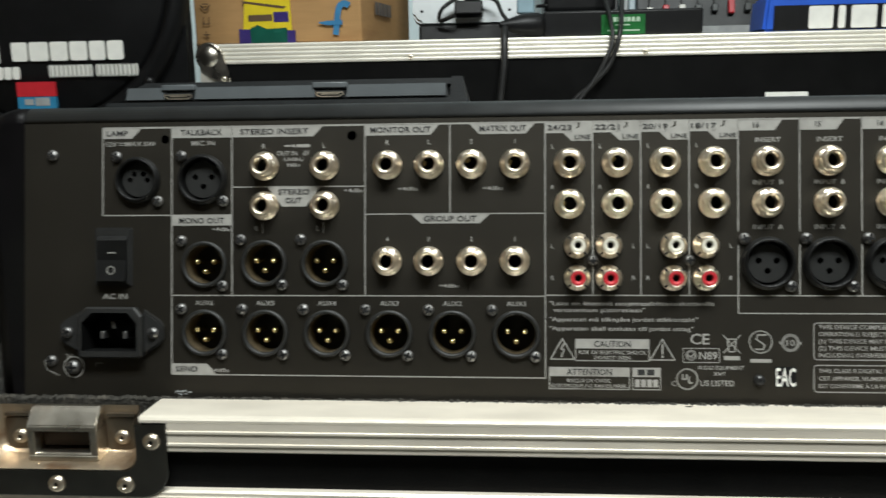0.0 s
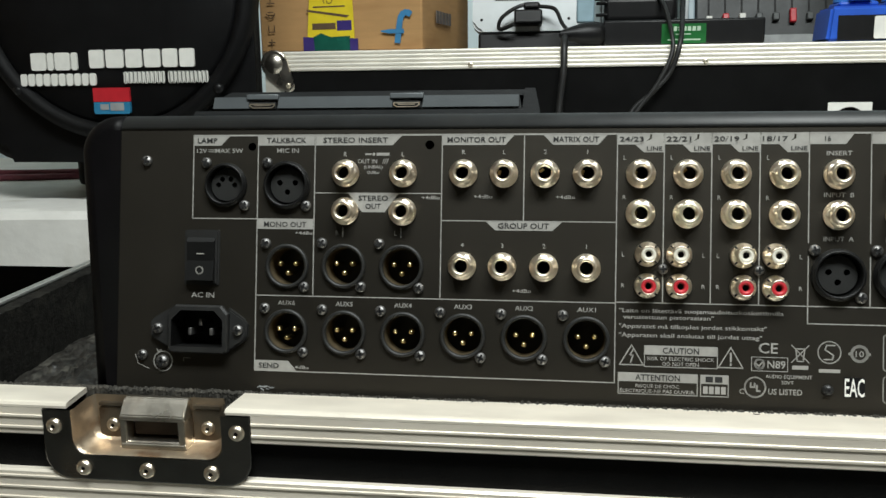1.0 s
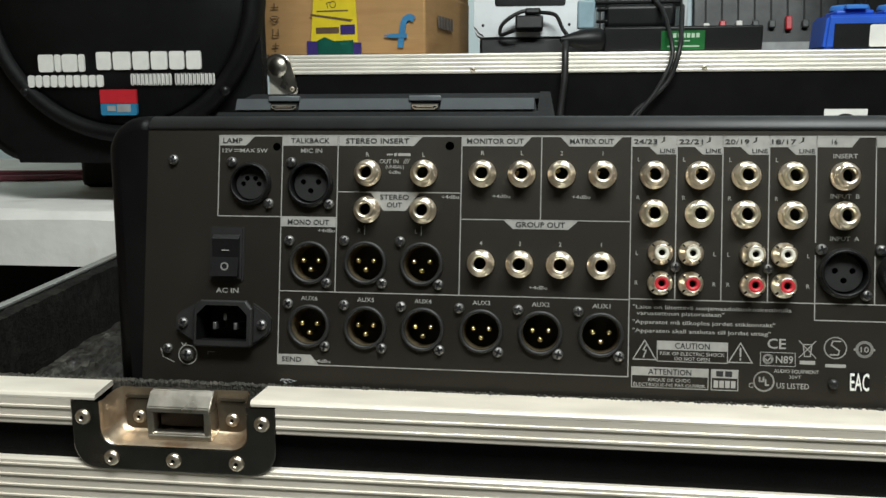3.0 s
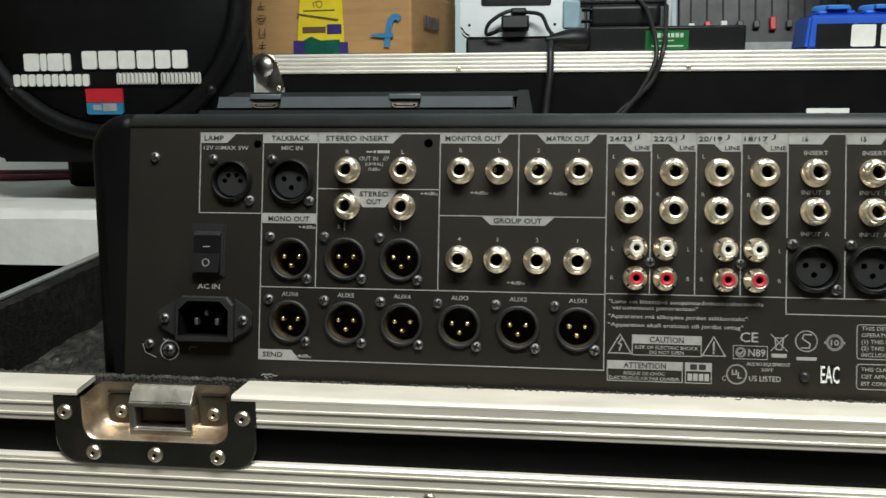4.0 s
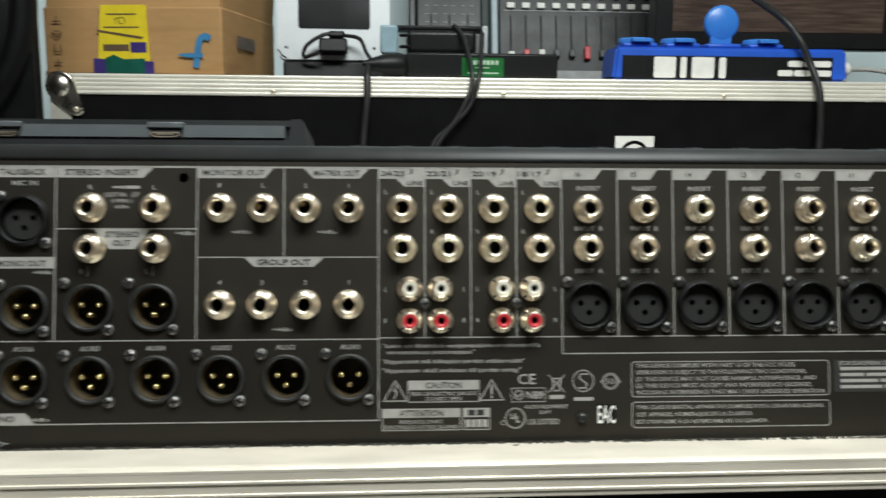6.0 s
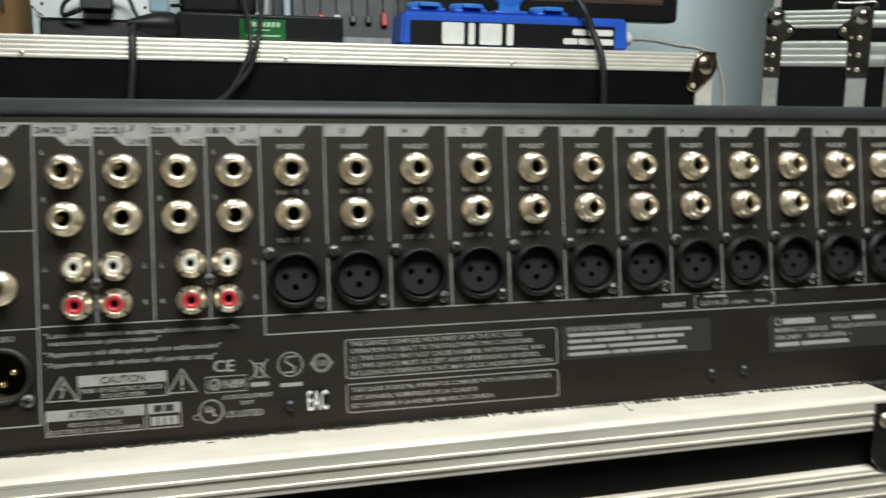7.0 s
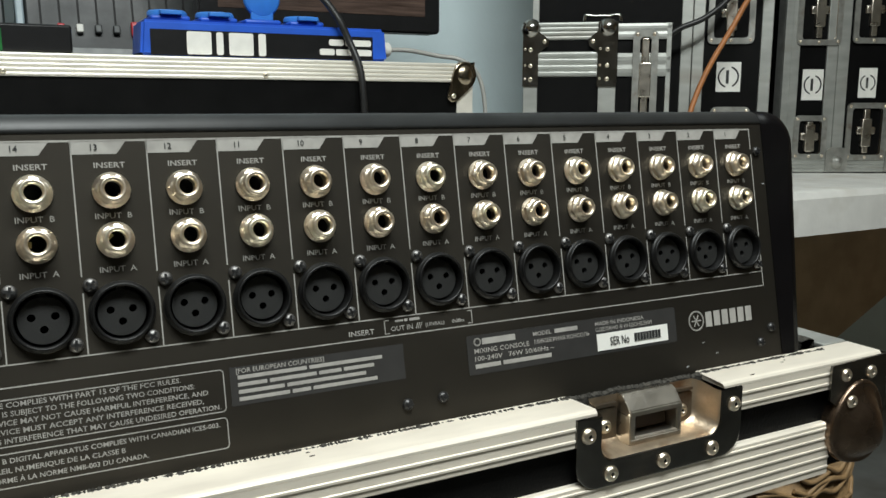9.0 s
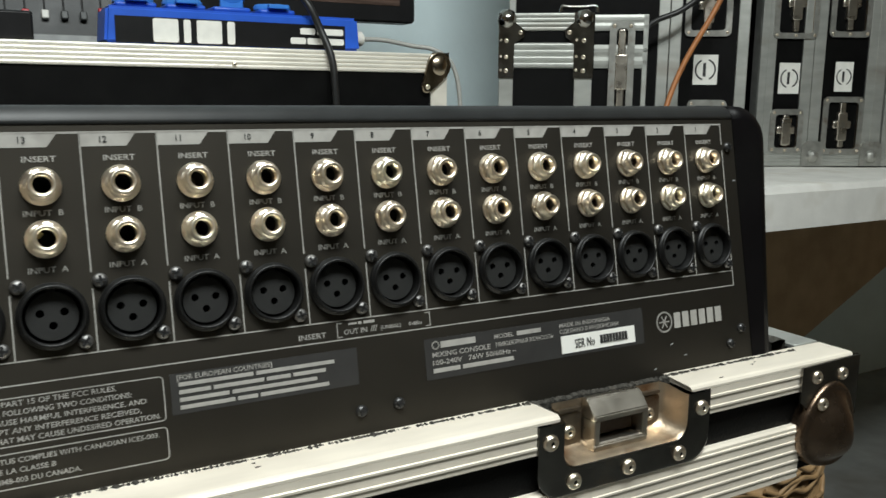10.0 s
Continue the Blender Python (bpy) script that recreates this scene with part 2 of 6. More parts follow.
def rounded(x0, x1, z0, z1, r, seg=6, corners=(1, 1, 1, 1)):
    """A rounded rectangle's outline: corners from lower left, counter-clockwise."""
    pts = []
    for k, (cx, cz, a0) in enumerate(((x0, z0, 180), (x1, z0, 270), (x1, z1, 0), (x0, z1, 90))):
        if not corners[k]:
            pts.append((cx, cz))
            continue
        ox, oz = cx + (r if cx == x0 else -r), cz + (r if cz == z0 else -r)
        for i in range(seg + 1):
            a = radians(a0 + 90 * i / seg)
            pts.append((ox + r * math.cos(a), oz + r * math.sin(a)))
    return pts


def to_mesh(name, bm, mats):
    bmesh.ops.recalc_face_normals(bm, faces=bm.faces)
    me = bpy.data.meshes.new(name)
    bm.to_mesh(me)
    bm.free()
    for m in mats if isinstance(mats, (list, tuple)) else [mats]:
        me.materials.append(m)
    return me


def part(name, bm, mats, parent=None, label="", m=None):
    me = bm if isinstance(bm, bpy.types.Mesh) else to_mesh(name, bm, mats)
    ob = new(name, me)
    ob.parent = parent
    if m is not None:
        ob.matrix_basis = m
    if label:
        tagged(ob, label)
    return ob


def thing(name, label, category, m=None, group="", kind=""):
    ob = new(name)
    ob.empty_display_size = 0.02
    if m is not None:
        ob.matrix_basis = m
    return tagged(ob, label, category, group, kind)


def solid(name, bm, mats, label, category="", m=None, group="", kind=""):
    return tagged(part(name, bm, mats, None, "", m), label, category, group, kind)


def letters(bm, s, x, z, h, w=None, y=-0.0003, align="C", mi=0, m=None):
    """Flat lettering at cap height h, in x and z, standing just in front of a face."""
    cu = bpy.data.curves.new("t", "FONT")
    cu.body, cu.size, cu.resolution_u, cu.offset = s, 1.0, 2, 0.011
    ob = bpy.data.objects.new("t", cu)
    me = bpy.data.meshes.new_from_object(ob)
    bpy.data.objects.remove(ob)
    bpy.data.curves.remove(cu)
    xs = [v.co.x for v in me.vertices]
    if not xs:
        return
    x0, x1 = min(xs), max(xs)
    kz = h / 0.70
    kx = (w / (x1 - x0)) if w else kz * 0.96
    off = x - {"C": (x0 + x1) / 2, "L": x0, "R": x1}[align] * kx
    vs = [bm.verts.new(Vector((off + v.co.x * kx, y, z + (v.co.y - 0.35) * kz)) if m is None else m @ Vector((off + v.co.x * kx, y, z + (v.co.y - 0.35) * kz))) for v in me.vertices]
    for p in me.polygons:
        try:
            f = bm.faces.new([vs[i] for i in p.vertices])
            f.material_index = mi
        except ValueError:
            pass
    bpy.data.meshes.remove(me)


def rect(bm, x0, x1, z0, z1, y=-0.00015, mi=0, thick=0.0003):
    prism(bm, [(x0, z0), (x1, z0), (x1, z1), (x0, z1)], y, y + thick, mi)


def line(bm, pts, t=0.0005, y=-0.00015):
    """A printed line along points in x, z."""
    for (xa, za), (xb, zb) in zip(pts, pts[1:]):
        d = Vector((xb - xa, zb - za))
        n = Vector((-d.y, d.x)).normalized() * t / 2
        d = d.normalized() * t / 2
        prism(bm, [(xa - d.x - n.x, za - d.y - n.y), (xb + d.x - n.x, zb + d.y - n.y), (xb + d.x + n.x, zb + d.y + n.y), (xa - d.x + n.x, za - d.y + n.y)], y, y + 0.0003)


def ring_flat(bm, x, z, r, t, y=-0.00015, seg=24):
    line(bm, [(x + r * math.sin(2 * math.pi * i / seg), z + r * math.cos(2 * math.pi * i / seg)) for i in range(seg + 1)], t, y)


# ---- room ----
FLOOR, CEIL = 0.10, 2.75
WX0, WX1, WY0, WY1 = -2.4, 3.4, -2.6, 1.52


def wall(name, x0, x1, y0, y1, material, label):
    bm = bmesh.new()
    box(bm, x0, x1, y0, y1, FLOOR, CEIL)
    solid(name, bm, material, label, "wall", kind="structure")


wall("wall_north", WX0, WX1, WY1, WY1 + 0.15, M_WALL, "pale blue painted plaster wall behind the cases")
# Unseen wall behind the viewpoint; dim cream keeps reflections in black parts low.
wall("wall_south", WX0, WX1, WY0 - 0.15, WY0, M_CREAM, "unseen cream wall, kept dim to cut reflections")
# Unseen side walls, brown to weaken light bounced onto the console's ends.
wall("wall_west", WX0 - 0.15, WX0, WY0 - 0.15, WY1 + 0.15, M_BROWN, "unseen side wall, made brown to cut bounced light")
wall("wall_east", WX1, WX1 + 0.15, WY0 - 0.15, WY1 + 0.15, M_BROWN, "unseen side wall, made brown to cut bounced light")
bm = bmesh.new()
box(bm, WX0 - 0.15, WX1 + 0.15, WY0 - 0.15, WY1 + 0.15, CEIL, CEIL + 0.12)
solid("ceiling", bm, M_SLAB, "plain whitewashed ceiling", "ceiling", kind="structure")
bm = bmesh.new()
box(bm, WX0 - 0.15, WX1 + 0.15, WY0 - 0.15, WY1 + 0.15, FLOOR - 0.12, FLOOR)
solid("floor", bm, M_FLOOR, "plain grey cement floor", "floor", kind="structure")

# tube lamp under the ceiling, out of view
lampfix = thing("tube_light", "white fluorescent tube light hung below the ceiling", "light", pose(0.28, -0.60, 2.5))
bm = bmesh.new()
box(bm, -0.62, 0.62, -0.22, 0.22, 0.0, 0.25, 0.006)
part("batten", bm, M_SILVER, lampfix)

# masonry counter that carries the cases
SLAB = pose(0.45, 0.582, 0.936, 0, 0, 0.6)
slab = thing("stone_counter", "whitewashed masonry counter with chipped front edge", "counter", SLAB)
bm = bmesh.new()
prof = [(0.0, -0.070), (0.0, -0.012), (0.006, -0.002), (0.014, 0.0), (0.80, 0.0), (0.80, -0.070)]
n = 90
cols = []
for i in range(n + 1):
    x = -2.6 + 5.2 * i / n
    row = []
    for k, (y, z) in enumerate(prof):
        j = 0.004 * noise.noise(Vector((x * 9, k * 3.1, 0))) if k in (1, 2, 3) else 0.0015 * noise.noise(Vector((x * 4, k, 5)))
        row.append(bm.verts.new((x, y + (j if k < 4 else 0), z + (j * 0.7 if 0 < k < 4 else 0))))
    cols.append(row)
for a, b in zip(cols, cols[1:]):
    for k in range(len(prof)):
        bm.faces.new((a[k], b[k], b[(k + 1) % len(prof)], a[(k + 1) % len(prof)]))
bm.faces.new(cols[0])
bm.faces.new(cols[-1][::-1])
part("counter_top", bm, M_SLAB, slab)
for x in (-1.95, 0.3):
    bm = bmesh.new()
    box(bm, x, x + 0.15, 0.12, 0.78, FLOOR - 0.936, -0.070)
    part("support_wall", bm, M_CREAM, slab)
# Added board; its slant copies where the brown wall area meets grey.
bm = bmesh.new()
prism(bm, [(0.47, FLOOR - 0.936), (1.50, FLOOR - 0.936), (2.60, -0.302), (2.60, -0.070), (0.47, -0.070)], 0.785, 0.80)
part("back_board", bm, M_BROWN, slab, "added brown board standing in for a brown wall, lower edge slanting")
# Added black board stands in for the darkness under the counter.
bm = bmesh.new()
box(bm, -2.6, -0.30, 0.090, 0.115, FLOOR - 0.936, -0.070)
part("dark_board", bm, M_LAM, slab, "added black board standing in for the dark below")


# ---- flight case hardware ----
def ridged(bm, x0, x1, z0, z1, y, ridges, depth=0.0016, back=0.006, mi=0):
    """An extruded aluminium strip with ridges along x, its face at y, looking to -y."""
    h = (z1 - z0) / ridges
    pts = [(y + back, z0)]
    for i in range(ridges):
        a = z0 + i * h
        pts += [(y + depth, a + 0.04 * h), (y + 0.0003, a + 0.20 * h), (y, a + 0.35 * h), (y, a + 0.65 * h), (y + 0.0003, a + 0.80 * h), (y + depth, a + 0.96 * h)]
    pts.append((y + back, z1))
    sweep(bm, pts, x0, x1, mi)


def rivet_mesh():
    bm = bmesh.new()
    lathe(bm, [(0.0038, 0.0), (0.0037, -0.0007), (0.0031, -0.0016), (0.0019, -0.0021), (0.0013, -0.0019), (0.0011, -0.0008)], 16)
    lathe(bm, [(0.0010, -0.0009), (0.0009, -0.0014), (0.0003, -0.0015)], 8, mi=1)
    return to_mesh("rivet", bm, [M_NICKEL, M_DARK])


ME_RIVET = rivet_mesh()


def rivet(parent, x, y, z, s=1.0, rz=0.0):
    return part("rivet", ME_RIVET, None, parent, m=pose(x, y, z, 0, 0, rz) @ Matrix.Scale(s, 4))


# ---- the open flight case in front ----
CX0, CX1, CF = -0.392, 0.609, -0.027
RIM, LOW, CBOT, CBACK = 0.932, 0.8965, 0.866, 0.66
tray = thing("mixer_flight_case", "open black flight case tray with worn aluminium edging", "flight case", pose(-0.2, 0, 0, 0, 0, 0.45) @ pose(0.2, 0, 0))
LATCHES = (-0.2005, 0.4425)
WID = 0.0525
bm = bmesh.new()
CUT = RIM - 0.0300
box(bm, CX0 + 0.008, CX1 - 0.008, CF + 0.004, CF + 0.013, CBOT + 0.002, CUT)
for xa, xb in ((CX0 + 0.008, LATCHES[0] - WID + 0.011), (LATCHES[0] + WID - 0.011, LATCHES[1] - WID + 0.011), (LATCHES[1] + WID - 0.011, CX1 - 0.008)):
    box(bm, xa, xb, CF + 0.004, CF + 0.013, CUT, RIM - 0.006)
part("front_board", bm, M_LAM, tray)
bm = bmesh.new()
box(bm, CX0 + 0.008, CX1 - 0.008, CBACK - 0.013, CBACK - 0.004, CBOT + 0.002, RIM - 0.006)
part("back_board", bm, M_LAM, tray)
for x in (CX0 + 0.0025, CX1 - 0.013):
    bm = bmesh.new()
    box(bm, x, x + 0.009, CF + 0.014, CBACK - 0.014, CBOT + 0.002, RIM - 0.006)
    if x < 0:
        for v in bm.verts:
            v.co.x -= 0.075 * max(0.0, v.co.y)
    part("side_board", bm, M_LAM, tray)
bm = bmesh.new()
box(bm, CX0 + 0.008, CX1 - 0.008, CF + 0.014, CBACK - 0.014, CBOT, CBOT + 0.009)
part("bottom_board", bm, M_LAM, tray)


def rim_strip(x0, x1, over0, over1):
    """The upper edging: a wide flat top that runs over the latch flanges, and a face with two thin ribs."""
    bm = bmesh.new()
    top = [(CF + 0.0228, RIM - 0.0028), (CF + 0.0228, RIM - 0.0004), (CF + 0.0222, RIM), (CF + 0.0022, RIM), (CF + 0.0008, RIM - 0.0005), (CF, RIM - 0.0016), (CF, RIM - 0.0028)]
    sweep(bm, top, x0 - over0, x1 + over1)
    ends = {x0 - over0: over0, x1 + over1: -over1}
    for v in bm.verts:
        for xe, sgn in ends.items():
            if sgn and abs(v.co.x - xe) < 1e-6:
                v.co.x += math.copysign(0.0022, sgn) * max(0.0, (v.co.y - CF - 0.012) / 0.012) + 0.0008 * noise.noise(v.co * 400)
    face = [(CF + 0.0030, RIM - 0.0030), (CF, RIM - 0.0030), (CF, RIM - 0.0064), (CF - 0.0006, RIM - 0.0067), (CF - 0.0006, RIM - 0.0077), (CF, RIM - 0.0081), (CF, RIM - 0.0122), (CF - 0.0006, RIM - 0.0125), (CF - 0.0006, RIM - 0.0135),
            (CF, RIM - 0.0139), (CF, RIM - 0.0162), (CF + 0.0010, RIM - 0.0170), (CF + 0.0030, RIM - 0.0170)]
    sweep(bm, face, x0, x1)
    part("rim_edging", bm, M_ALUF, tray, "worn ridged aluminium edging")


def ribbed(bm, x0, x1, z0, z1, y, ribs, back=0.005):
    """An aluminium strip along x, flat with thin proud ribs."""
    pts = [(y + back, z0), (y, z0), ]
    step = (z1 - z0) / (ribs + 0.35)
    for i in range(ribs):
        a = z0 + step * (i + 0.75)
        pts += [(y, a - 0.0007), (y - 0.0006, a - 0.0004), (y - 0.0006, a + 0.0005), (y, a + 0.0008)]
    pts += [(y, z1 - 0.001), (y + 0.001, z1), (y + back, z1)]
    sweep(bm, pts, x0, x1)


rim_strip(CX0 + 0.002, LATCHES[0] - WID - 0.0003, 0.0, 0.0125)
rim_strip(LATCHES[0] + WID + 0.0003, LATCHES[1] - WID - 0.0003, 0.0125, 0.0125)
rim_strip(LATCHES[1] + WID + 0.0003, CX1 - 0.002, 0.0125, 0.0)
bm = bmesh.new()
ribbed(bm, CX0 + 0.004, CX1 - 0.042, CBOT, LOW, CF, 5)
part("lower_edging", bm, M_ALUF, tray, "ridged aluminium edging along the bottom")


random.seed(21)
for k in range(6):
    bm = bmesh.new()
    x = random.choice((random.uniform(-0.12, 0.36), random.uniform(0.50, 0.555)))
    y = CF + random.uniform(0.003, 0.020)
    w = random.uniform(0.0008, 0.0020)
    prism(bm, [(x - w, 0), (x - w * 0.2, 0.0003), (x + w, 0.0001), (x + w * 0.3, -0.0004)], 0, 0.0003, 0, pose(0, y, RIM + 0.0003, -90 + random.uniform(-3, 3)))
    part("nick", bm, M_DARKCUP, tray)


def lean(bm):
    """The case's end on the side of the foam runs slightly outwards."""
    for v in bm.verts:
        v.co.x -= 0.075 * max(0.0, v.co.y)


bm = bmesh.new()
box(bm, CX0, CX0 + 0.0065, CF + 0.0245, CBACK, RIM - 0.001, RIM + 0.0020, 0.0008)
box(bm, CX0, CX0 + 0.002, CF + 0.0245, CBACK, RIM - 0.018, RIM - 0.0012)
lean(bm)
part("side_edging", bm, M_ALU, tray)
bm = bmesh.new()
box(bm, CX1 - 0.020, CX1, CF + 0.0245, CBACK, RIM - 0.003, RIM, 0.0008)
box(bm, CX1 - 0.002, CX1, CF + 0.0245, CBACK, RIM - 0.018, RIM - 0.0032)
part("side_edging", bm, M_ALU, tray)
bm = bmesh.new()
box(bm, CX1 - 0.003, CX1, CF + 0.03, CBACK, CBOT, LOW)
part("lower_side_edging", bm, M_ALUF, tray)
for x in (-0.062, 0.152, 0.323):
    rivet(tray, x, CF - 0.0009, CBOT + 0.0165, 0.9)

# carpet lining round the console
random.seed(4)
for name, x0, x1, y0, y1, z0, z1 in (("front_lining", CX0 + 0.02, CX1 - 0.03, -0.0046, -0.0012, 0.922, 0.9325), ("left_lining", CX0 + 0.0098, CX0 + 0.0225, -0.0015, CBACK - 0.02, 0.876, 0.9330), ("right_lining", CX1 - 0.032, CX1 - 0.0205, 0.0035, CBACK - 0.02, 0.876, 0.9345)):
    bm = bmesh.new()
    along = name == "front_lining"
    n = 1400 if along else 160
    cols = []
    for i in range(n + 1):
        t = i / n
        top = z1 + random.uniform(-0.0006, 0.0006) + 0.0006 * noise.noise(Vector((t * 60, 1, 2)))
        row = []
        for a, b in ((0, z0), (0, top - 0.001), (0.5, top), (1, top - 0.001), (1, z0)):
            w = a + (random.uniform(-0.12, 0.12) if along else 0.12 * noise.noise(Vector((t * 30, a * 2, b * 40))))
            row.append(bm.verts.new((x0 + (x1 - x0) * t, y0 + (y1 - y0) * w, b) if along else (x0 + (x1 - x0) * w, y0 + (y1 - y0) * t, b)))
        cols.append(row)
    for a, b in zip(cols, cols[1:]):
        for k in range(4):
            bm.faces.new((a[k], b[k], b[k + 1], a[k + 1]))
    if name == "left_lining":
        lean(bm)
    if along:
        for v in bm.verts:
            v.co.y -= 0.00785 * (v.co.x + 0.2)
    part(name, bm, M_FELT if name == "left_lining" else M_CARPET, tray, "frayed grey carpet lining")
# lumpy foam packed beside the console
bm = bmesh.new()
gx, gy = 44, 120
grid = []
for i in range(gx + 1):
    row = []
    for j in range(gy + 1):
        u = i / gx
        x, y = CX0 + 0.0215 + 0.124 * u - 0.070 * (1 - u) * 0.40 * j / gy, 0.002 + 0.40 * j / gy
        z = 0.882 + 0.036 * min(1.0, u * 1.15) + 0.024 * min(1.0, 0.25 + u * 2) * (noise.noise(Vector((x * 45, y * 30, 3))) * 0.45 + abs(noise.noise(Vector((x * 120, y * 95, 7)))) * 0.45 + noise.noise(Vector((x * 290, y * 260, 1))) * 0.22)
        row.append(bm.verts.new((x, y, z)))
    grid.append(row)
for i in range(gx):
    for j in range(gy):
        bm.faces.new((grid[i][j], grid[i + 1][j], grid[i + 1][j + 1], grid[i][j + 1])).smooth = True
part("foam_padding", bm, M_FOAM, tray, "lumpy grey foam and carpet padding")


def latch(cx):
    """A recessed butterfly latch's strike in its dish, let into the rim."""
    f = CF - 0.0012
    back = f + 0.0172
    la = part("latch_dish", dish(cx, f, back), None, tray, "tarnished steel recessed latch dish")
    a, b, z0, z1 = cx - 0.0160, cx + 0.0172, RIM - 0.0250, RIM - 0.0003
    yf, yb = f + 0.0060, back - 0.0003
    top = [(yf, z1 - 0.0086), (yf + 0.0007, z1 - 0.0070), (yf + 0.0058, z1 - 0.0014), (yf + 0.0074, z1), (yb, z1)]
    side = [(yb, z0 + 0.0040), (yf + 0.0002, z0 + 0.0030), (yf + 0.0002, z1 - 0.0090), (yb, z1 - 0.0090)]
    cap = [(yb, z1 - 0.0096), (yf, z1 - 0.0096)] + top
    low = [(yb, z0 + 0.0002), (yf + 0.0012, z0 + 0.0002), (yf, z0 + 0.0012), (yf, z0 + 0.0036), (yf + 0.0010, z0 + 0.0044), (yb, z0 + 0.0044)]
    bm = bmesh.new()
    sweep(bm, side, a, a + 0.0034, 0)
    sweep(bm, side, b - 0.0034, b, 0)
    sweep(bm, cap, a, b, 0)
    sweep(bm, low, a, b, 0)
    bmesh.ops.bevel(bm, geom=bm.edges[:], offset=0.0006, segments=2, affect="EDGES", clamp_overlap=True)
    part("latch_cup", bm, M_CUP, la, "shiny worn strike cup")
    bm = bmesh.new()
    box(bm, a + 0.0038, b - 0.0038, yb - 0.0030, yb - 0.0010, z0 + 0.0052, z1 - 0.0100)
    part("cup_recess", bm, M_DARKCUP, la, "dark brown recess in the strike cup")
    for s in (-1, 1):
        x = cx + 0.0006 + s * 0.0248
        bm = bmesh.new()
        prism(bm, rounded(x - 0.0072, x + 0.0072, RIM - 0.0245, RIM - 0.0066, 0.0015, 3), back - 0.0018, back - 0.0002)
        prism(bm, rounded(x - 0.0068, x + 0.0068, RIM - 0.0058, RIM - 0.0042, 0.0006, 2), back - 0.0026, back - 0.0002)
        part("hinge_ear", bm, M_EAR, la, "brownish worn hinge plate")
        rivet(la, x, back - 0.0018, RIM - 0.0160, 0.95)
    for x, z in ((cx - 0.0462, RIM - 0.0112), (cx + 0.0462, RIM - 0.0112), (cx - 0.0325, RIM - 0.0322), (cx, RIM - 0.0322), (cx + 0.0325, RIM - 0.0322)):
        rivet(la, x, f - 0.0001, z, 1.05)


M_DISH = mat("dull_zinc", (0.44, 0.44, 0.41), 0.36, 0.75, 0.2, 60, 0.2, 300, stain=(0.28, 0.25, 0.21), stain_scale=40, stain_at=0.56)
M_EAR = mat("worn_brown_plate", (0.30, 0.25, 0.19), 0.34, 0.9, 0.3, 60, 0.2, 300, stain=(0.16, 0.09, 0.05), stain_scale=60, stain_at=0.52)


def dish(cx, f, back):
    """A U-shaped flange with rounded lower corners round a deep recess that opens upwards."""
    bm = bmesh.new()
    outer = rounded(-WID, WID, -0.0385, -0.0032, 0.013, 6, (1, 1, 0, 0))
    inner = rounded(-WID + 0.0140, WID - 0.0140, -0.0262, -0.0032, 0.008, 6, (1, 1, 0, 0))
    k = len(outer)

    def ring(pts, y, sx=1.0, rise=0.0, lift=0.0):
        return [bm.verts.new((cx + x * sx, y, RIM + z + (rise if z < -0.01 else lift))) for x, z in pts]

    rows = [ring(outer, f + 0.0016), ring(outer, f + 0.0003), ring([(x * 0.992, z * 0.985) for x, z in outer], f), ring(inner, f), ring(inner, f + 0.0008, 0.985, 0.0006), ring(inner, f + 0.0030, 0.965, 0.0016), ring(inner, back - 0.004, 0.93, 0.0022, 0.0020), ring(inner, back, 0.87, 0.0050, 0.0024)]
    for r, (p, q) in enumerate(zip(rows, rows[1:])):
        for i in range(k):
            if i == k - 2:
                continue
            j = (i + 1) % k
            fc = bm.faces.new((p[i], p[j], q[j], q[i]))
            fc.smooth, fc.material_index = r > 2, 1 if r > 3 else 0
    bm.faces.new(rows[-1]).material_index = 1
    return to_mesh("latch_dish", bm, [M_PLATE, M_RUST])


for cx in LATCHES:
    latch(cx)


def ball_corner(parent, m, material):
    """A pressed steel ball corner that runs down into a lobe with one rivet; for a corner at the origin, facing -y and +x."""
    bc = part("ball_corner", lobe(), material, parent, "tarnished pressed steel ball corner", m)
    bm = bmesh.new()
    bmesh.ops.create_uvsphere(bm, u_segments=24, v_segments=14, radius=0.0185, matrix=Matrix.Translation((-0.0165, 0.007, -0.0190)) @ Matrix.Diagonal((1.0, 0.9, 1.08, 1)))
    for f in bm.faces:
        f.smooth = True
    part("ball", bm, material, bc)
    rivet(bc, -0.0365, -0.0045, -0.0500, 1.05)
    return bc


def lobe():
    """A tapering plate round the ball and the rivet, with a bevelled edge."""
    bm = bmesh.new()
    (ax, az, ar), (bx, bz, br) = (-0.0165, -0.0190, 0.0195), (-0.0365, -0.0500, 0.0088)
    head = math.atan2(bz - az, bx - ax)
    gap = math.acos((ar - br) / math.hypot(bx - ax, bz - az))
    pts = []
    for cx, cz, r, a0, a1 in ((ax, az, ar, head + gap, head - gap + 2 * math.pi), (bx, bz, br, head - gap, head + gap)):
        pts += [(cx + r * math.cos(a0 + (a1 - a0) * k / 14), cz + r * math.sin(a0 + (a1 - a0) * k / 14)) for k in range(15)]
    prism(bm, pts, -0.0045, 0.0)
    ed = [e for e in bm.edges if all(v.co.y < -0.004 for v in e.verts)]
    bmesh.ops.bevel(bm, geom=ed, offset=0.0022, segments=3, affect="EDGES")
    for f in bm.faces:
        f.smooth = len(f.verts) == 4
    prism(bm, [(0.0, -0.030), (0.0016, -0.030), (0.0016, 0.0), (0.0, 0.0)], 0.0005, 0.034)
    return bm


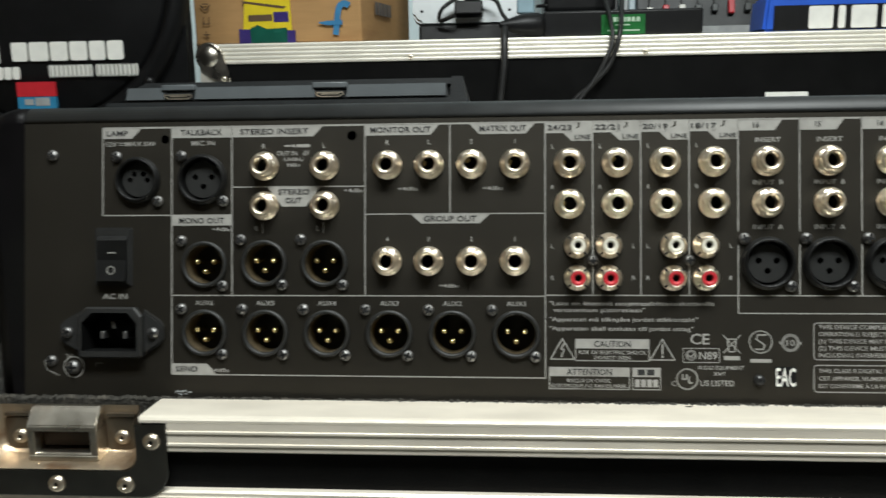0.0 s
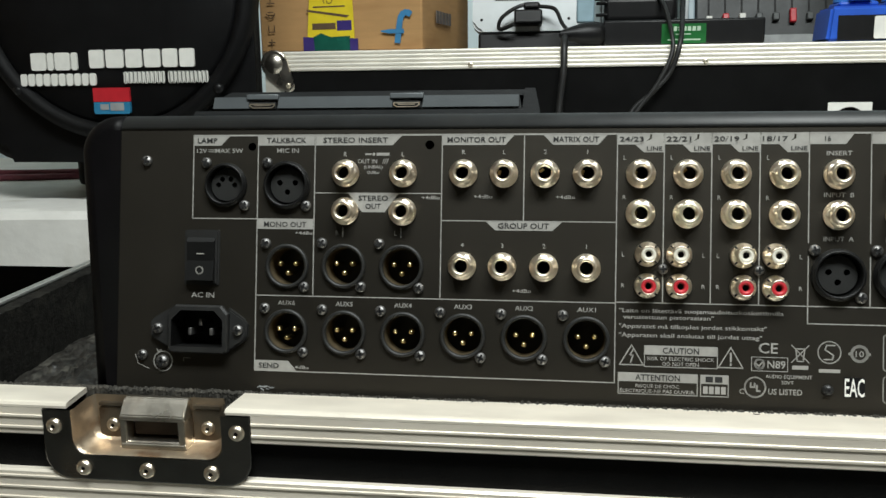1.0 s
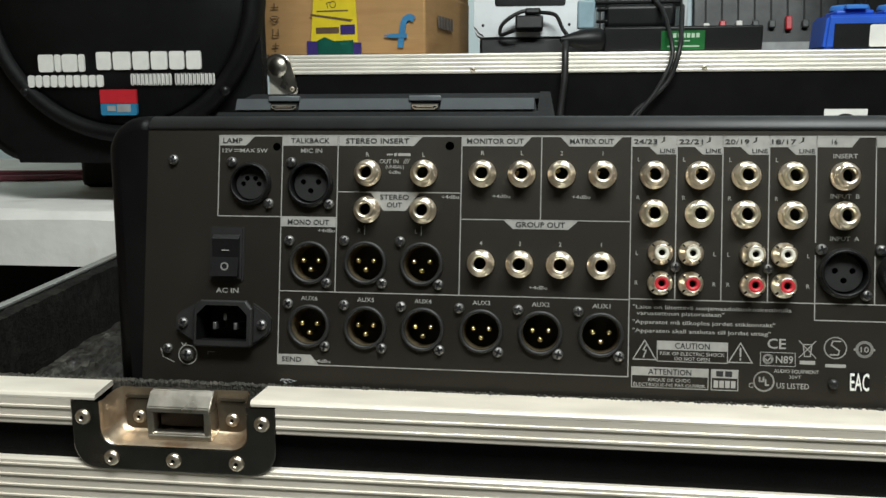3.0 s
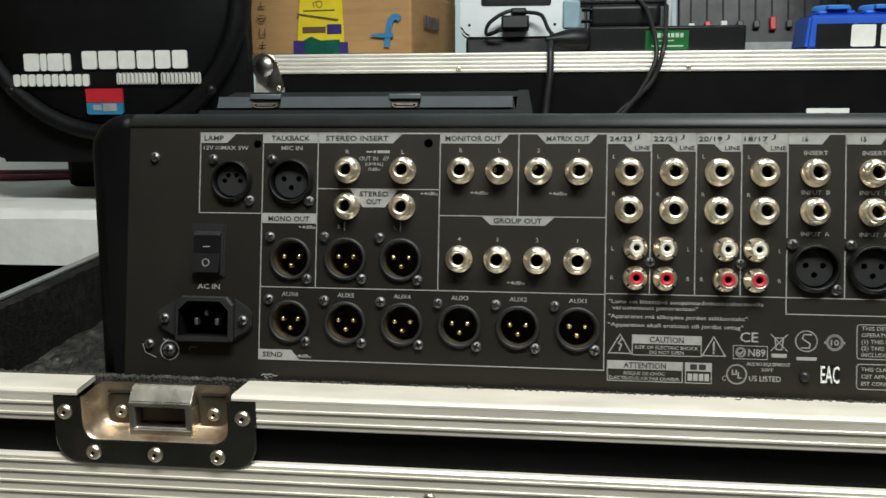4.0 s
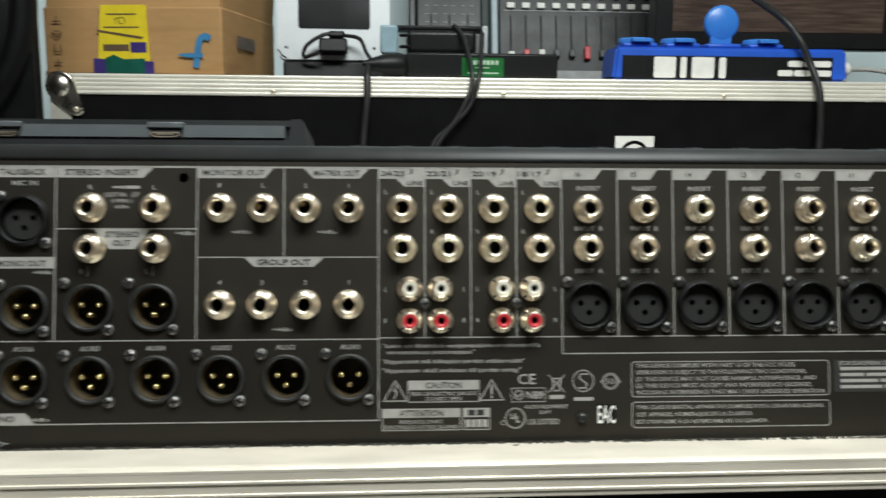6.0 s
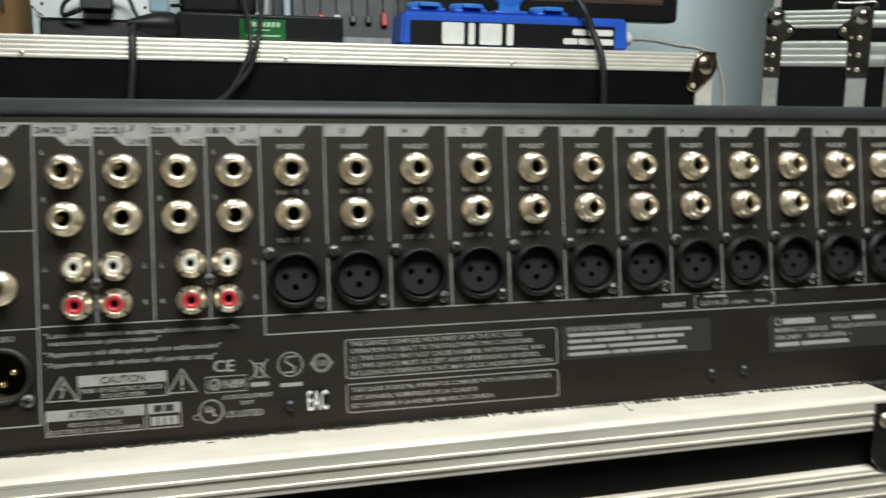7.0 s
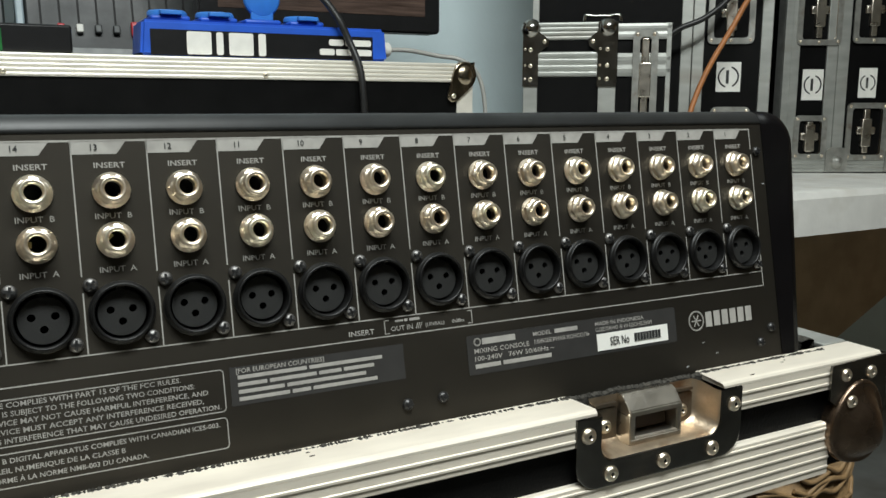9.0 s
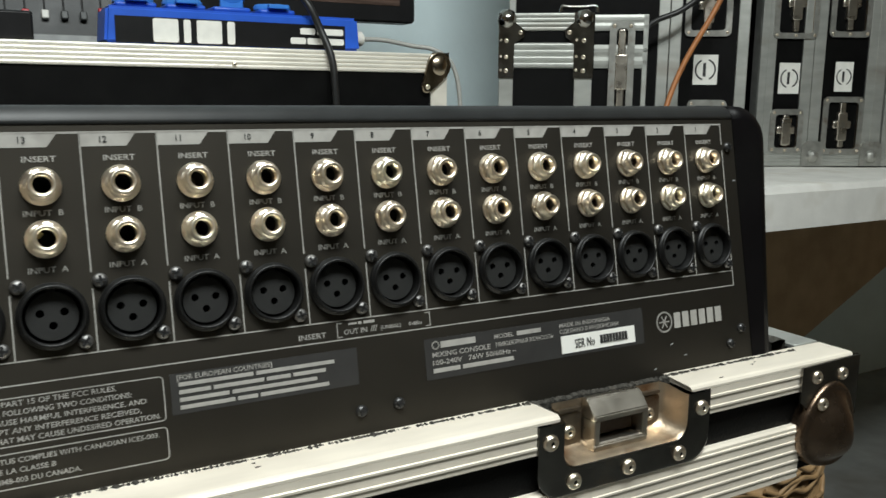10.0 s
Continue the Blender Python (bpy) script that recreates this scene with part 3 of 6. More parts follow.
bm = bmesh.new()
prism(bm, [(CX1 - 0.0468, RIM - 0.0215), (CX1 - 0.0468, RIM - 0.0022), (CX1 + 0.001, RIM - 0.0012), (CX1 + 0.001, RIM - 0.036), (CX1 - 0.030, RIM - 0.036)], CF - 0.0024, CF - 0.0010)
prism(bm, [(CX1 + 0.0002, RIM - 0.040), (CX1 + 0.0016, RIM - 0.040), (CX1 + 0.0016, RIM - 0.001), (CX1 + 0.0002, RIM - 0.001)], CF - 0.0009, CF + 0.036)
cp = part("corner_plate", bm, M_PLATE, tray, "worn steel corner plate")
for x, z in ((CX1 - 0.0350, RIM - 0.0090), (CX1 - 0.0135, RIM - 0.0100), (CX1 - 0.0320, RIM - 0.0240)):
    rivet(cp, x, CF - (0.0024 if z > RIM - 0.02 else 0.0050), z, 1.0)
# pressed leaf that swells into the ball
bm = bmesh.new()
rings = []
for s, y in ((1.0, 0.004), (1.0, -0.0030), (0.97, -0.0044), (0.92, -0.0046), (0.84, -0.0042), (0.74, -0.0056), (0.60, -0.0086), (0.46, -0.0108), (0.30, -0.0122), (0.12, -0.0128)):
    row = []
    for i in range(40):
        a = 2 * math.pi * i / 40
        sx, sz = math.sin(a), math.cos(a)
        pinch = 1.0 + 0.06 * math.cos(3 * (a - 0.2)) + 0.05 * math.cos(a + 0.5)
        row.append(bm.verts.new((CX1 - 0.0225 + 0.0050 * (1 - s) + 0.0222 * s * pinch * sx, CF + y, 0.8920 - 0.0060 * (1 - s) + 0.0245 * s * pinch * sz)))
    rings.append(row)
for p, q in zip(rings, rings[1:]):
    for i in range(40):
        bm.faces.new((p[i], p[(i + 1) % 40], q[(i + 1) % 40], q[i])).smooth = True
bm.faces.new(rings[-1]).smooth = True
part("corner_ball", bm, M_BRONZE, cp, "rusty steel leaf swelling into a ball corner")

# stand under the tray
bm = bmesh.new()
box(bm, -0.25, 0.48, 0.08, 0.58, FLOOR, CBOT)
solid("equipment_stand", bm, M_LAM, "plain black stand under the flight case", "stand")

# ---- the mixing console ----
CON = pose(0, 0, 0.93, -11.5)
con = thing("mixing_console", "black mixing console seen from its rear connector panel", "mixing console", CON)


def Z(z):
    return z - 0.93


CH = [(16 - i, 0.109 + 0.027 * i) for i in range(16)]
PITCH = 0.027
ST = [0.0222 + 0.0217 * i for i in range(4)]
jacks, females, males = [], [], []
for ch, x in CH:
    jacks += [(x + 0.0130, 1.041), (x + 0.0130, 1.0222)]
    females.append((x + 0.0131, 0.9948))
for x in ST:
    jacks += [(x + 0.0110, 1.041), (x + 0.0110, 1.0222)]
jacks += [(-0.1100, 1.041), (-0.0810, 1.041), (-0.1100, 1.0222), (-0.0810, 1.0222)]
jacks += [(x, 1.041) for x in (-0.0512, -0.0315, -0.0118, 0.0083)] + [(x, 0.9960) for x in (-0.0512, -0.0318, -0.0118, 0.0083)]
females.append((-0.1400, 1.0350))
lampx = (-0.1720, 1.0350)
males += [(-0.1392, 0.9945), (-0.1102, 0.9950), (-0.0812, 0.9950)] + [(-0.1392 + 0.0296 * i, 0.9620) for i in range(6)]
PX0, PX1, PZ0, PZ1 = -0.2290, 0.5500, 0.905, 1.0630

# front sheet with a hole for every socket
bm = bmesh.new()
edges = []


def loop(pts):
    vs = [bm.verts.new((x, 0, Z(z))) for x, z in pts]
    for a, b in zip(vs, vs[1:] + vs[:1]):
        edges.append(bm.edges.new((a, b)))


def circle(x, z, r, n=20):
    return [(x + r * math.sin(2 * math.pi * i / n), z + r * math.cos(2 * math.pi * i / n)) for i in range(n)]


loop([(PX0, PZ0), (PX1, PZ0), (PX1, PZ1), (PX0, PZ1)])
for x, z in jacks:
    loop(circle(x, z, 0.0042, 16))
for x, z in females + [lampx]:
    loop(circle(x, z, 0.0108))
for x, z in males:
    loop(circle(x, z, 0.0094))
loop(circle(-0.1585, 1.0543, 0.0021, 12))
loop(circle(-0.0680, 1.0550, 0.0023, 12))
IEC = [(-0.1972, 0.9534), (-0.1702, 0.9534), (-0.1702, 0.9668), (-0.1748, 0.9716), (-0.1922, 0.9716), (-0.1972, 0.9668)]
loop(IEC)
bmesh.ops.triangle_fill(bm, use_beauty=True, use_dissolve=False, edges=edges)
part("rear_panel", bm, M_PANEL, con, "matt black sheet metal connector panel")

# shell: rounded top rail, body and end cheeks
bm = bmesh.new()
pts = [(-0.0002, Z(PZ1))]
for i in range(9):
    a = radians(180 - 90 * i / 8)
    pts.append((0.0085 + 0.0088 * math.cos(a), Z(PZ1) + 0.0085 * math.sin(a)))
t = math.tan(radians(8.5))
pts += [(0.06, Z(PZ1) + 0.0085 + 0.05 * t), (0.10, Z(PZ1) + 0.0085 + 0.088 * t), (0.45, Z(PZ1) + 0.03), (0.45, -0.03), (0.012, -0.06), (0.012, Z(PZ1) - 0.001)]
sweep(bm, pts, PX0, PX1, 0, True)
for f in bm.faces:
    if len(f.verts) > 4:
        f.smooth = False
part("top_rail", bm, M_LITSHELL, con, "rounded black upper housing")
for s, xin, xtop, xbot in ((-1, PX0, -0.2535, -0.2400), (1, PX1, 0.5790, 0.5655)):
    bm = bmesh.new()
    r = 0.0195
    top, bot = Z(PZ1) + 0.0085, -0.03
    pts = [(xin, bot), (xin, top)]
    for i in range(9):
        a = radians(90 - 90 * i / 8)
        pts.append((xtop - s * r + s * r * math.cos(a), top - r + r * math.sin(a)))
    pts.append((xbot, bot))
    cx_, cz_ = xtop - s * r, top - r
    norms = [(0, 0), (0, 1)] + [((px - cx_) / r, (pz - cz_) / r) for px, pz in pts[2:-1]] + [(s, 0)]
    R_ = 0.0085
    rings = []
    for k in range(8):
        a = radians(90 * k / 7)
        rings.append([bm.verts.new((px - nx * R_ * (1 - math.sin(a)), -0.0004 + R_ * (1 - math.cos(a)), pz - nz * R_ * (1 - math.sin(a)))) for (px, pz), (nx, nz) in zip(pts, norms)])
    rings.append([bm.verts.new((px, 0.42, pz)) for px, pz in pts])
    for ra, rb in zip(rings, rings[1:]):
        for i in range(len(pts)):
            j = (i + 1) % len(pts)
            bm.faces.new((ra[i], rb[i], rb[j], ra[j])).smooth = 0 < i < len(pts) - 1
    bm.faces.new(rings[0])
    bm.faces.new(rings[-1][::-1])
    part("end_cheek", bm, M_SHELL, con, "rounded black moulded end cheek")

# sockets, each built once and shared
bm = bmesh.new()
lathe(bm, [(0.0069, 0.0), (0.0069, -0.0010), (0.0064, -0.0012), (0.0064, -0.0030), (0.0058, -0.0031), (0.0049, -0.0031), (0.0049, -0.0064), (0.0046, -0.0070), (0.0040, -0.0071), (0.0031, -0.0066), (0.0034, -0.0010), (0.0034, 0.0)], 24, hexed=(2, 3), cap=False)
bm.faces.ensure_lookup_table()
for i in range(48, 72):
    bm.faces[i].smooth = False
ME_JACK = to_mesh("phone_jack", bm, M_NICKEL)
bm = bmesh.new()
lathe(bm, [(0.0038, -0.0035), (0.0037, 0.012), (0.0002, 0.0125)], 16)
box(bm, -0.0030, -0.0016, 0.001, 0.004, -0.0012, 0.0012, mi=1)
ME_BORE = to_mesh("bore", bm, [M_DARK, M_GOLD])
bm = bmesh.new()
lathe(bm, [(0.0038, -0.0035), (0.0037, 0.012), (0.0002, 0.0125)], 16)
ME_BORE2 = to_mesh("bore", bm, M_DARK)
bm = bmesh.new()
lathe(bm, [(0.0121, 0.0), (0.0121, -0.0010), (0.0118, -0.0016), (0.0113, -0.0018), (0.0112, -0.0030), (0.0109, -0.0034), (0.0102, -0.0034), (0.0099, -0.0028), (0.0097, 0.006), (0.009, 0.0085)], 32)
ME_FRING = to_mesh("outer_ring", bm, M_RING)


def insert_block(pins):
    bm = bmesh.new()
    lathe(bm, [(0.0090, 0.006), (0.0090, -0.0008), (0.0087, -0.0015)], 28, cap=False)
    edges = []
    for cx, cz, r, n in [(0, 0, 0.0087, 28)] + [(x, z, 0.0015, 10) for x, z in pins]:
        vs = [bm.verts.new((cx + r * math.sin(2 * math.pi * i / n), -0.0015, cz + r * math.cos(2 * math.pi * i / n))) for i in range(n)]
        edges += [bm.edges.new((p, q)) for p, q in zip(vs, vs[1:] + vs[:1])]
    bmesh.ops.triangle_fill(bm, use_beauty=True, edges=edges)
    for x, z in pins:
        lathe(bm, [(0.0015, -0.0015), (0.0014, 0.006), (0.0001, 0.006)], 10, (x, 0, z), mi=1)
    box(bm, -0.0016, 0.0016, -0.0013, 0.004, 0.0078, 0.0102, 0.0003)
    return to_mesh("socket_insert", bm, [M_INSERT, M_DARK])


M_INSERT = mat("insert_plastic", (0.015, 0.0152, 0.0145), 0.48, 0, 0.2, 100, 0.1, 1500)
PIN3 = ((-0.0040, 0.0012), (0.0040, 0.0012), (0.0, -0.0034))
ME_FINS = insert_block(PIN3)
ME_FINS5 = insert_block(((-0.0046, 0.0), (0.0046, 0.0), (-0.0024, 0.0031), (0.0024, 0.0031)))
bm = bmesh.new()
lathe(bm, [(0.0111, 0.0), (0.0111, -0.0010), (0.0107, -0.0017), (0.0098, -0.0018), (0.0092, -0.0012), (0.0090, 0.0)], 32, cap=False)
ME_MRING = to_mesh("male_ring", bm, M_INSERT)
bm = bmesh.new()
lathe(bm, [(0.0090, -0.0002), (0.0088, 0.013), (0.0002, 0.0132)], 28)
ME_MCUP = to_mesh("recess", bm, mat("recess_shell", (0.13, 0.10, 0.06), 0.35, 0.5, 0.2, 100, 0.1, 500))
bm = bmesh.new()
lathe(bm, [(0.0014, 0.013), (0.0014, 0.0020), (0.0010, 0.0006), (0.0002, 0.0003)], 12)
ME_PIN = to_mesh("pin", bm, M_GOLD)
bm = bmesh.new()
lathe(bm, [(0.0027, 0.0), (0.0027, -0.0006), (0.0022, -0.0014), (0.0012, -0.0019), (0.0002, -0.0020)], 16)
for a in (20, 110):
    m4 = Matrix.Translation((0, -0.0017, 0)) @ pose(0, 0, 0, 0, a, 0)
    prism(bm, [(-0.0019, -0.0005), (0.0019, -0.0005), (0.0019, 0.0005), (-0.0019, 0.0005)], -0.0006, 0.0006, 1, m4)
ME_SCREW = to_mesh("screw", bm, [M_SCREW, M_DARK])
ME_BSCREW = ME_SCREW.copy()
ME_BSCREW.materials[0] = M_BLACKSCREW


def screw(x, z, black=False, s=1.0, parent=con):
    a = random.uniform(0, 90)
    return part("screw", ME_BSCREW if black else ME_SCREW, None, parent, m=pose(x, -0.0002, Z(z), 0, a, 0) @ Matrix.Scale(s, 4))


random.seed(11)
for x, z in jacks:
    j = part("phone_jack", ME_JACK, None, con, "nickel-plated phone jack", pose(x, -0.0001, Z(z), 0, random.uniform(0, 60), 0))
    part("bore", ME_BORE if random.random() < 0.35 else ME_BORE2, None, j)
for x, z in females + [lampx]:
    fx = part("socket_ring", ME_FRING, None, con, "black round chassis socket", pose(x, -0.0002, Z(z)) @ Matrix.Scale(0.92 if (x, z) == lampx else 1.0, 4))
    part("socket_insert", ME_FINS5 if (x, z) == lampx else ME_FINS, None, fx, m=pose(0, 0.0022, 0))
    screw(x - 0.0104, z + 0.0112)
    screw(x + 0.0100, z - 0.0103)
for x, z in males:
    mx_ = part("plug_ring", ME_MRING, None, con, "black round chassis plug with three pins", pose(x, -0.0002, Z(z)))
    part("recess", ME_MCUP, None, mx_)
    for px, pz in ((-0.0040, 0.0012), (0.0040, 0.0012), (0.0, -0.0034)):
        part("pin", ME_PIN, None, mx_, m=pose(px, 0, pz))
    screw(x - 0.0112, z + 0.0112)
    screw(x + 0.0088, z - 0.0102)
for x, z in ((-0.2145, 1.0472), (-0.2150, 0.9480)):
    screw(x, z)
for x, z in ((-0.2055, 0.9620), (-0.1632, 0.9620)):
    screw(x, z).location.y = -0.0031
for x, z in ((0.118, 0.942), (0.3170, 0.9415), (0.3345, 0.9420), (0.5445, 1.0475), (0.5430, 0.9485), (0.5340, 0.9412)):
    screw(x, z, True, 0.95)
for x in (0.0439, 0.0873):
    screw(x, 0.9962, False, 0.9)

# phono sockets
bm = bmesh.new()
lathe(bm, [(0.0060, 0.0), (0.0060, -0.0012), (0.0055, -0.0024), (0.0043, -0.0030), (0.0041, -0.0080), (0.0038, -0.0084), (0.0034, -0.0082), (0.0034, -0.002)], 24, cap=False)
for a in range(4):
    m4 = pose(0, 0, 0, 0, 45 + 90 * a, 0)
    prism(bm, [(-0.0004, 0.0043), (0.0004, 0.0043), (0.0004, 0.0058), (-0.0004, 0.0058)], -0.0031, -0.0018, 1, m4)
ME_RCA = to_mesh("phono_shell", bm, [M_NICKEL, M_DARK])


def insert_mesh(material):
    bm = bmesh.new()
    lathe(bm, [(0.0034, -0.004), (0.0034, -0.0078), (0.0030, -0.0081), (0.0018, -0.0079), (0.0015, -0.0070), (0.0014, -0.004)], 20, cap=False)
    lathe(bm, [(0.0014, -0.0066), (0.0013, -0.004), (0.0001, -0.004)], 10, mi=1)
    return to_mesh("phono_insert", bm, [material, M_DARK])


ME_IW, ME_IR = insert_mesh(M_RCAW), insert_mesh(M_RCAR)
for x in (0.0367, 0.0512, 0.0801, 0.0946):
    for z, me, word in ((1.0030, ME_IW, "white"), (0.9882, ME_IR, "red")):
        rc = part("phono_socket", ME_RCA, None, con, "nickel phono socket with %s insert" % word, pose(x, -0.0001, Z(z)))
        part("insert", me, None, rc)

# mains switch
bm = bmesh.new()
prism(bm, rounded(-0.1931, -0.1746, Z(0.9842), Z(1.0122), 0.0012, 3), -0.0016, 0.0)
ed = [e for e in bm.edges if all(abs(v.co.y + 0.0016) < 1e-6 for v in e.verts)]
bmesh.ops.bevel(bm, geom=ed, offset=0.0009, segments=2, affect="EDGES")
sw = part("power_switch", bm, M_INLET, con, "black rocker mains switch")
bm = bmesh.new()
sweep(bm, [(-0.0016, Z(0.9866)), (-0.0046, Z(0.9866)), (-0.0026, Z(0.9965)), (-0.0030, Z(1.0060)), (-0.0016, Z(1.0082))], -0.1911, -0.1766)
part("rocker", bm, M_PLUG, sw)
bm = bmesh.new()
rect(bm, -0.1858, -0.1819, Z(0.9998), Z(1.0003), -0.0031)
ring_flat(bm, -0.1838, Z(0.9917), 0.0018, 0.0006, -0.0040, 16)
part("lettering", bm, M_PRINT, sw)

# mains inlet
bm = bmesh.new()
for ear in ([(-0.2098, 0.9585), (-0.2070, 0.9560), (-0.1985, 0.9512), (-0.1985, 0.9728), (-0.2070, 0.9680), (-0.2098, 0.9655)], [(-0.1588, 0.9590), (-0.1588, 0.9650), (-0.1610, 0.9680), (-0.1684, 0.9728), (-0.1684, 0.9512), (-0.1610, 0.9560)]):
    prism(bm, [(x, Z(z)) for x, z in ear], -0.0030, 0.0)
ed = [e for e in bm.edges if all(abs(v.co.y + 0.0030) < 1e-6 for v in e.verts)]
bmesh.ops.bevel(bm, geom=ed, offset=0.0008, segments=2, affect="EDGES")
frame_o = [(-0.1990, Z(0.9510)), (-0.1970, Z(0.9500)), (-0.1695, Z(0.9500)), (-0.1678, Z(0.9510)), (-0.1678, Z(0.9700)), (-0.1712, Z(0.9742)), (-0.1955, Z(0.9742)), (-0.1990, Z(0.9700))]
inn = [(x, Z(z)) for x, z in IEC]
rows = []
for pts, y in ((frame_o, -0.003), (frame_o, -0.0052), ([(-0.1834 + (x + 0.1834) * 0.955, Z(0.9621) + (z - Z(0.9621)) * 0.935) for x, z in frame_o], -0.0062)):
    rows.append([bm.verts.new((x, y, z)) for x, z in pts])
for p, q in zip(rows, rows[1:]):
    for i in range(8):
        bm.faces.new((p[i], p[(i + 1) % 8], q[(i + 1) % 8], q[i]))
va = rows[-1]
ia = [bm.verts.new((x, -0.0062, z)) for x, z in inn]
ib = [bm.verts.new((x, 0.014, z)) for x, z in inn]
# Inner walls take darker plastic, so the recess's shade is in the colour.
for i in range(6):
    j = (i + 1) % 6
    bm.faces.new((ia[i], ia[j], ib[j], ib[i])).material_index = 1
bm.faces.new(ib).material_index = 1
eo = [bm.edges.get((va[i], va[(i + 1) % 8])) for i in range(8)] + [bm.edges.get((ia[i], ia[(i + 1) % 6])) for i in range(6)]
bmesh.ops.triangle_fill(bm, use_beauty=True, edges=eo)
iec = part("mains_inlet", bm, [M_INLET, M_PLUG], con, "black three-pin mains inlet")
for x, z in ((-0.1893, 0.9606), (-0.1781, 0.9606), (-0.1837, 0.9655)):
    bm = bmesh.new()
    box(bm, x - 0.0009, x + 0.0009, -0.0015, 0.014, Z(z) - 0.0018, Z(z) + 0.0018, 0.0003)
    part("pin", bm, M_SCREW, iec)
# earth screw in its ring
screw(-0.2040, 0.9450, False, 1.25)
bm = bmesh.new()
ring_flat(bm, -0.2040, Z(0.9450), 0.0050, 0.0005)
line(bm, [(-0.2190, Z(0.9480)), (-0.2175, Z(0.9435)), (-0.2115, Z(0.9410))], 0.0003)
line(bm, [(-0.2075, Z(0.9510)), (-0.2065, Z(0.9495)), (-0.2050, Z(0.9510))], 0.0004)
line(bm, [(-0.1930, Z(0.9455)), (-0.1930, Z(0.9470)), (-0.1895, Z(0.9470))], 0.0003)
part("earth_mark", bm, M_PRINT, con)

bm = bmesh.new()
for k in range(9):
    x, z = -0.1535 + 0.0009 * k, 0.9335 + 0.0006 * math.sin(k * 2.3)
    line(bm, [(x, Z(z)), (x + 0.0012, Z(z + 0.0007 * math.cos(k * 1.7)))], 0.0006 if k < 5 else 0.0003)
for x, z in ((0.4915, 0.9462), (0.5005, 0.9395), (0.4790, 0.9350), (0.5470, 1.0290)):
    line(bm, [(x, Z(z)), (x + 0.0014, Z(z + 0.0002))], 0.0005)
part("scuff", bm, M_DUSTGREY, con, "pale scuffs on the black enamel")

# ---- printing on the console ----

def tab(bm, x0, x1, z0, z1, slope=0.0035, left=0.0, right=None):
    """A light header tab whose lower corners slant."""
    r = slope if right is None else right
    prism(bm, [(x0 + left, Z(z0)), (x1 - r, Z(z0)), (x1, Z(z1)), (x0, Z(z1))], -0.00015, 0.00015)


HT, HB = 1.0600, 1.0549
def word(text, x, z, h, w=None, y=-0.0003, align="C", material=M_PRINT, parent=con):
    b = bmesh.new()
    letters(b, text, x, z, h, w, y, align)
    return part("lettering", b, material, parent)


# channel strips
bmt = bmesh.new()
letters(bmt, "INSERT", 0, Z(1.0507), 0.0021, 0.0112)
letters(bmt, "INPUT  B", 0, Z(1.0315), 0.0021, 0.0132)
letters(bmt, "INPUT  A", 0, Z(1.0113), 0.0021, 0.0132)
ME_CHTEXT = to_mesh("lettering", bmt, M_PRINT)
for ch, x in CH:
    bm = bmesh.new()
    tab(bm, x - 0.0003, x + 0.0198, HB, HT, 0.0038)
    line(bm, [(x + 0.0003, Z(HT)), (x + PITCH - 0.0003, Z(HT))], 0.0008)
    line(bm, [(x, Z(HT)), (x, Z(1.0095))])
    line(bm, [(x, Z(1.0030)), (x, Z(0.9802))])
    cp_ = part("channel_frame", bm, M_PRINT, con)
    bm = bmesh.new()
    letters(bm, str(ch), x + 0.0080, Z(1.0575), 0.0024, y=-0.0004)
    part("channel_number", bm, M_INK, cp_)
    part("lettering", ME_CHTEXT, None, con, m=pose(x + 0.0131, 0, 0))
bm = bmesh.new()
XE = 0.5405
line(bm, [(XE, Z(HT)), (XE, Z(1.0490))])
line(bm, [(XE, Z(1.0455)), (XE, Z(0.9722)), (0.109, Z(0.9722)), (0.109, Z(0.9802))])
line(bm, [(0.0222, Z(0.9802)), (XE, Z(0.9802))])
part("block_frame", bm, M_PRINT, con)
bm = bmesh.new()
letters(bm, "INSERT", 0.2985, Z(0.9752), 0.0022, 0.0118)
line(bm, [(0.3115, Z(0.9790)), (0.3095, Z(0.9790)), (0.3095, Z(0.9733)), (0.3115, Z(0.9733))], 0.0004)
line(bm, [(0.3510, Z(0.9790)), (0.3530, Z(0.9790)), (0.3530, Z(0.9733)), (0.3510, Z(0.9733))], 0.0004)
letters(bm, "OUT IN", 0.3175, Z(0.9752), 0.0021, 0.0105)
letters(bm, "(UNBAL)", 0.3338, Z(0.9752), 0.0016, 0.0095)
letters(bm, "0dBu", 0.3455, Z(0.9752), 0.0016, 0.0062)
rect(bm, 0.3215, 0.3265, Z(0.9778), Z(0.9790))
rect(bm, 0.3190, 0.3205, Z(0.9778), Z(0.9790))
line(bm, [(0.3150, Z(0.9784)), (0.3180, Z(0.9784))], 0.0008)
for k in range(3):
    line(bm, [(0.3245 + 0.001 * k, Z(0.9742)), (0.3255 + 0.001 * k, Z(0.9765))], 0.0003)
part("insert_legend", bm, M_PRINT, con)

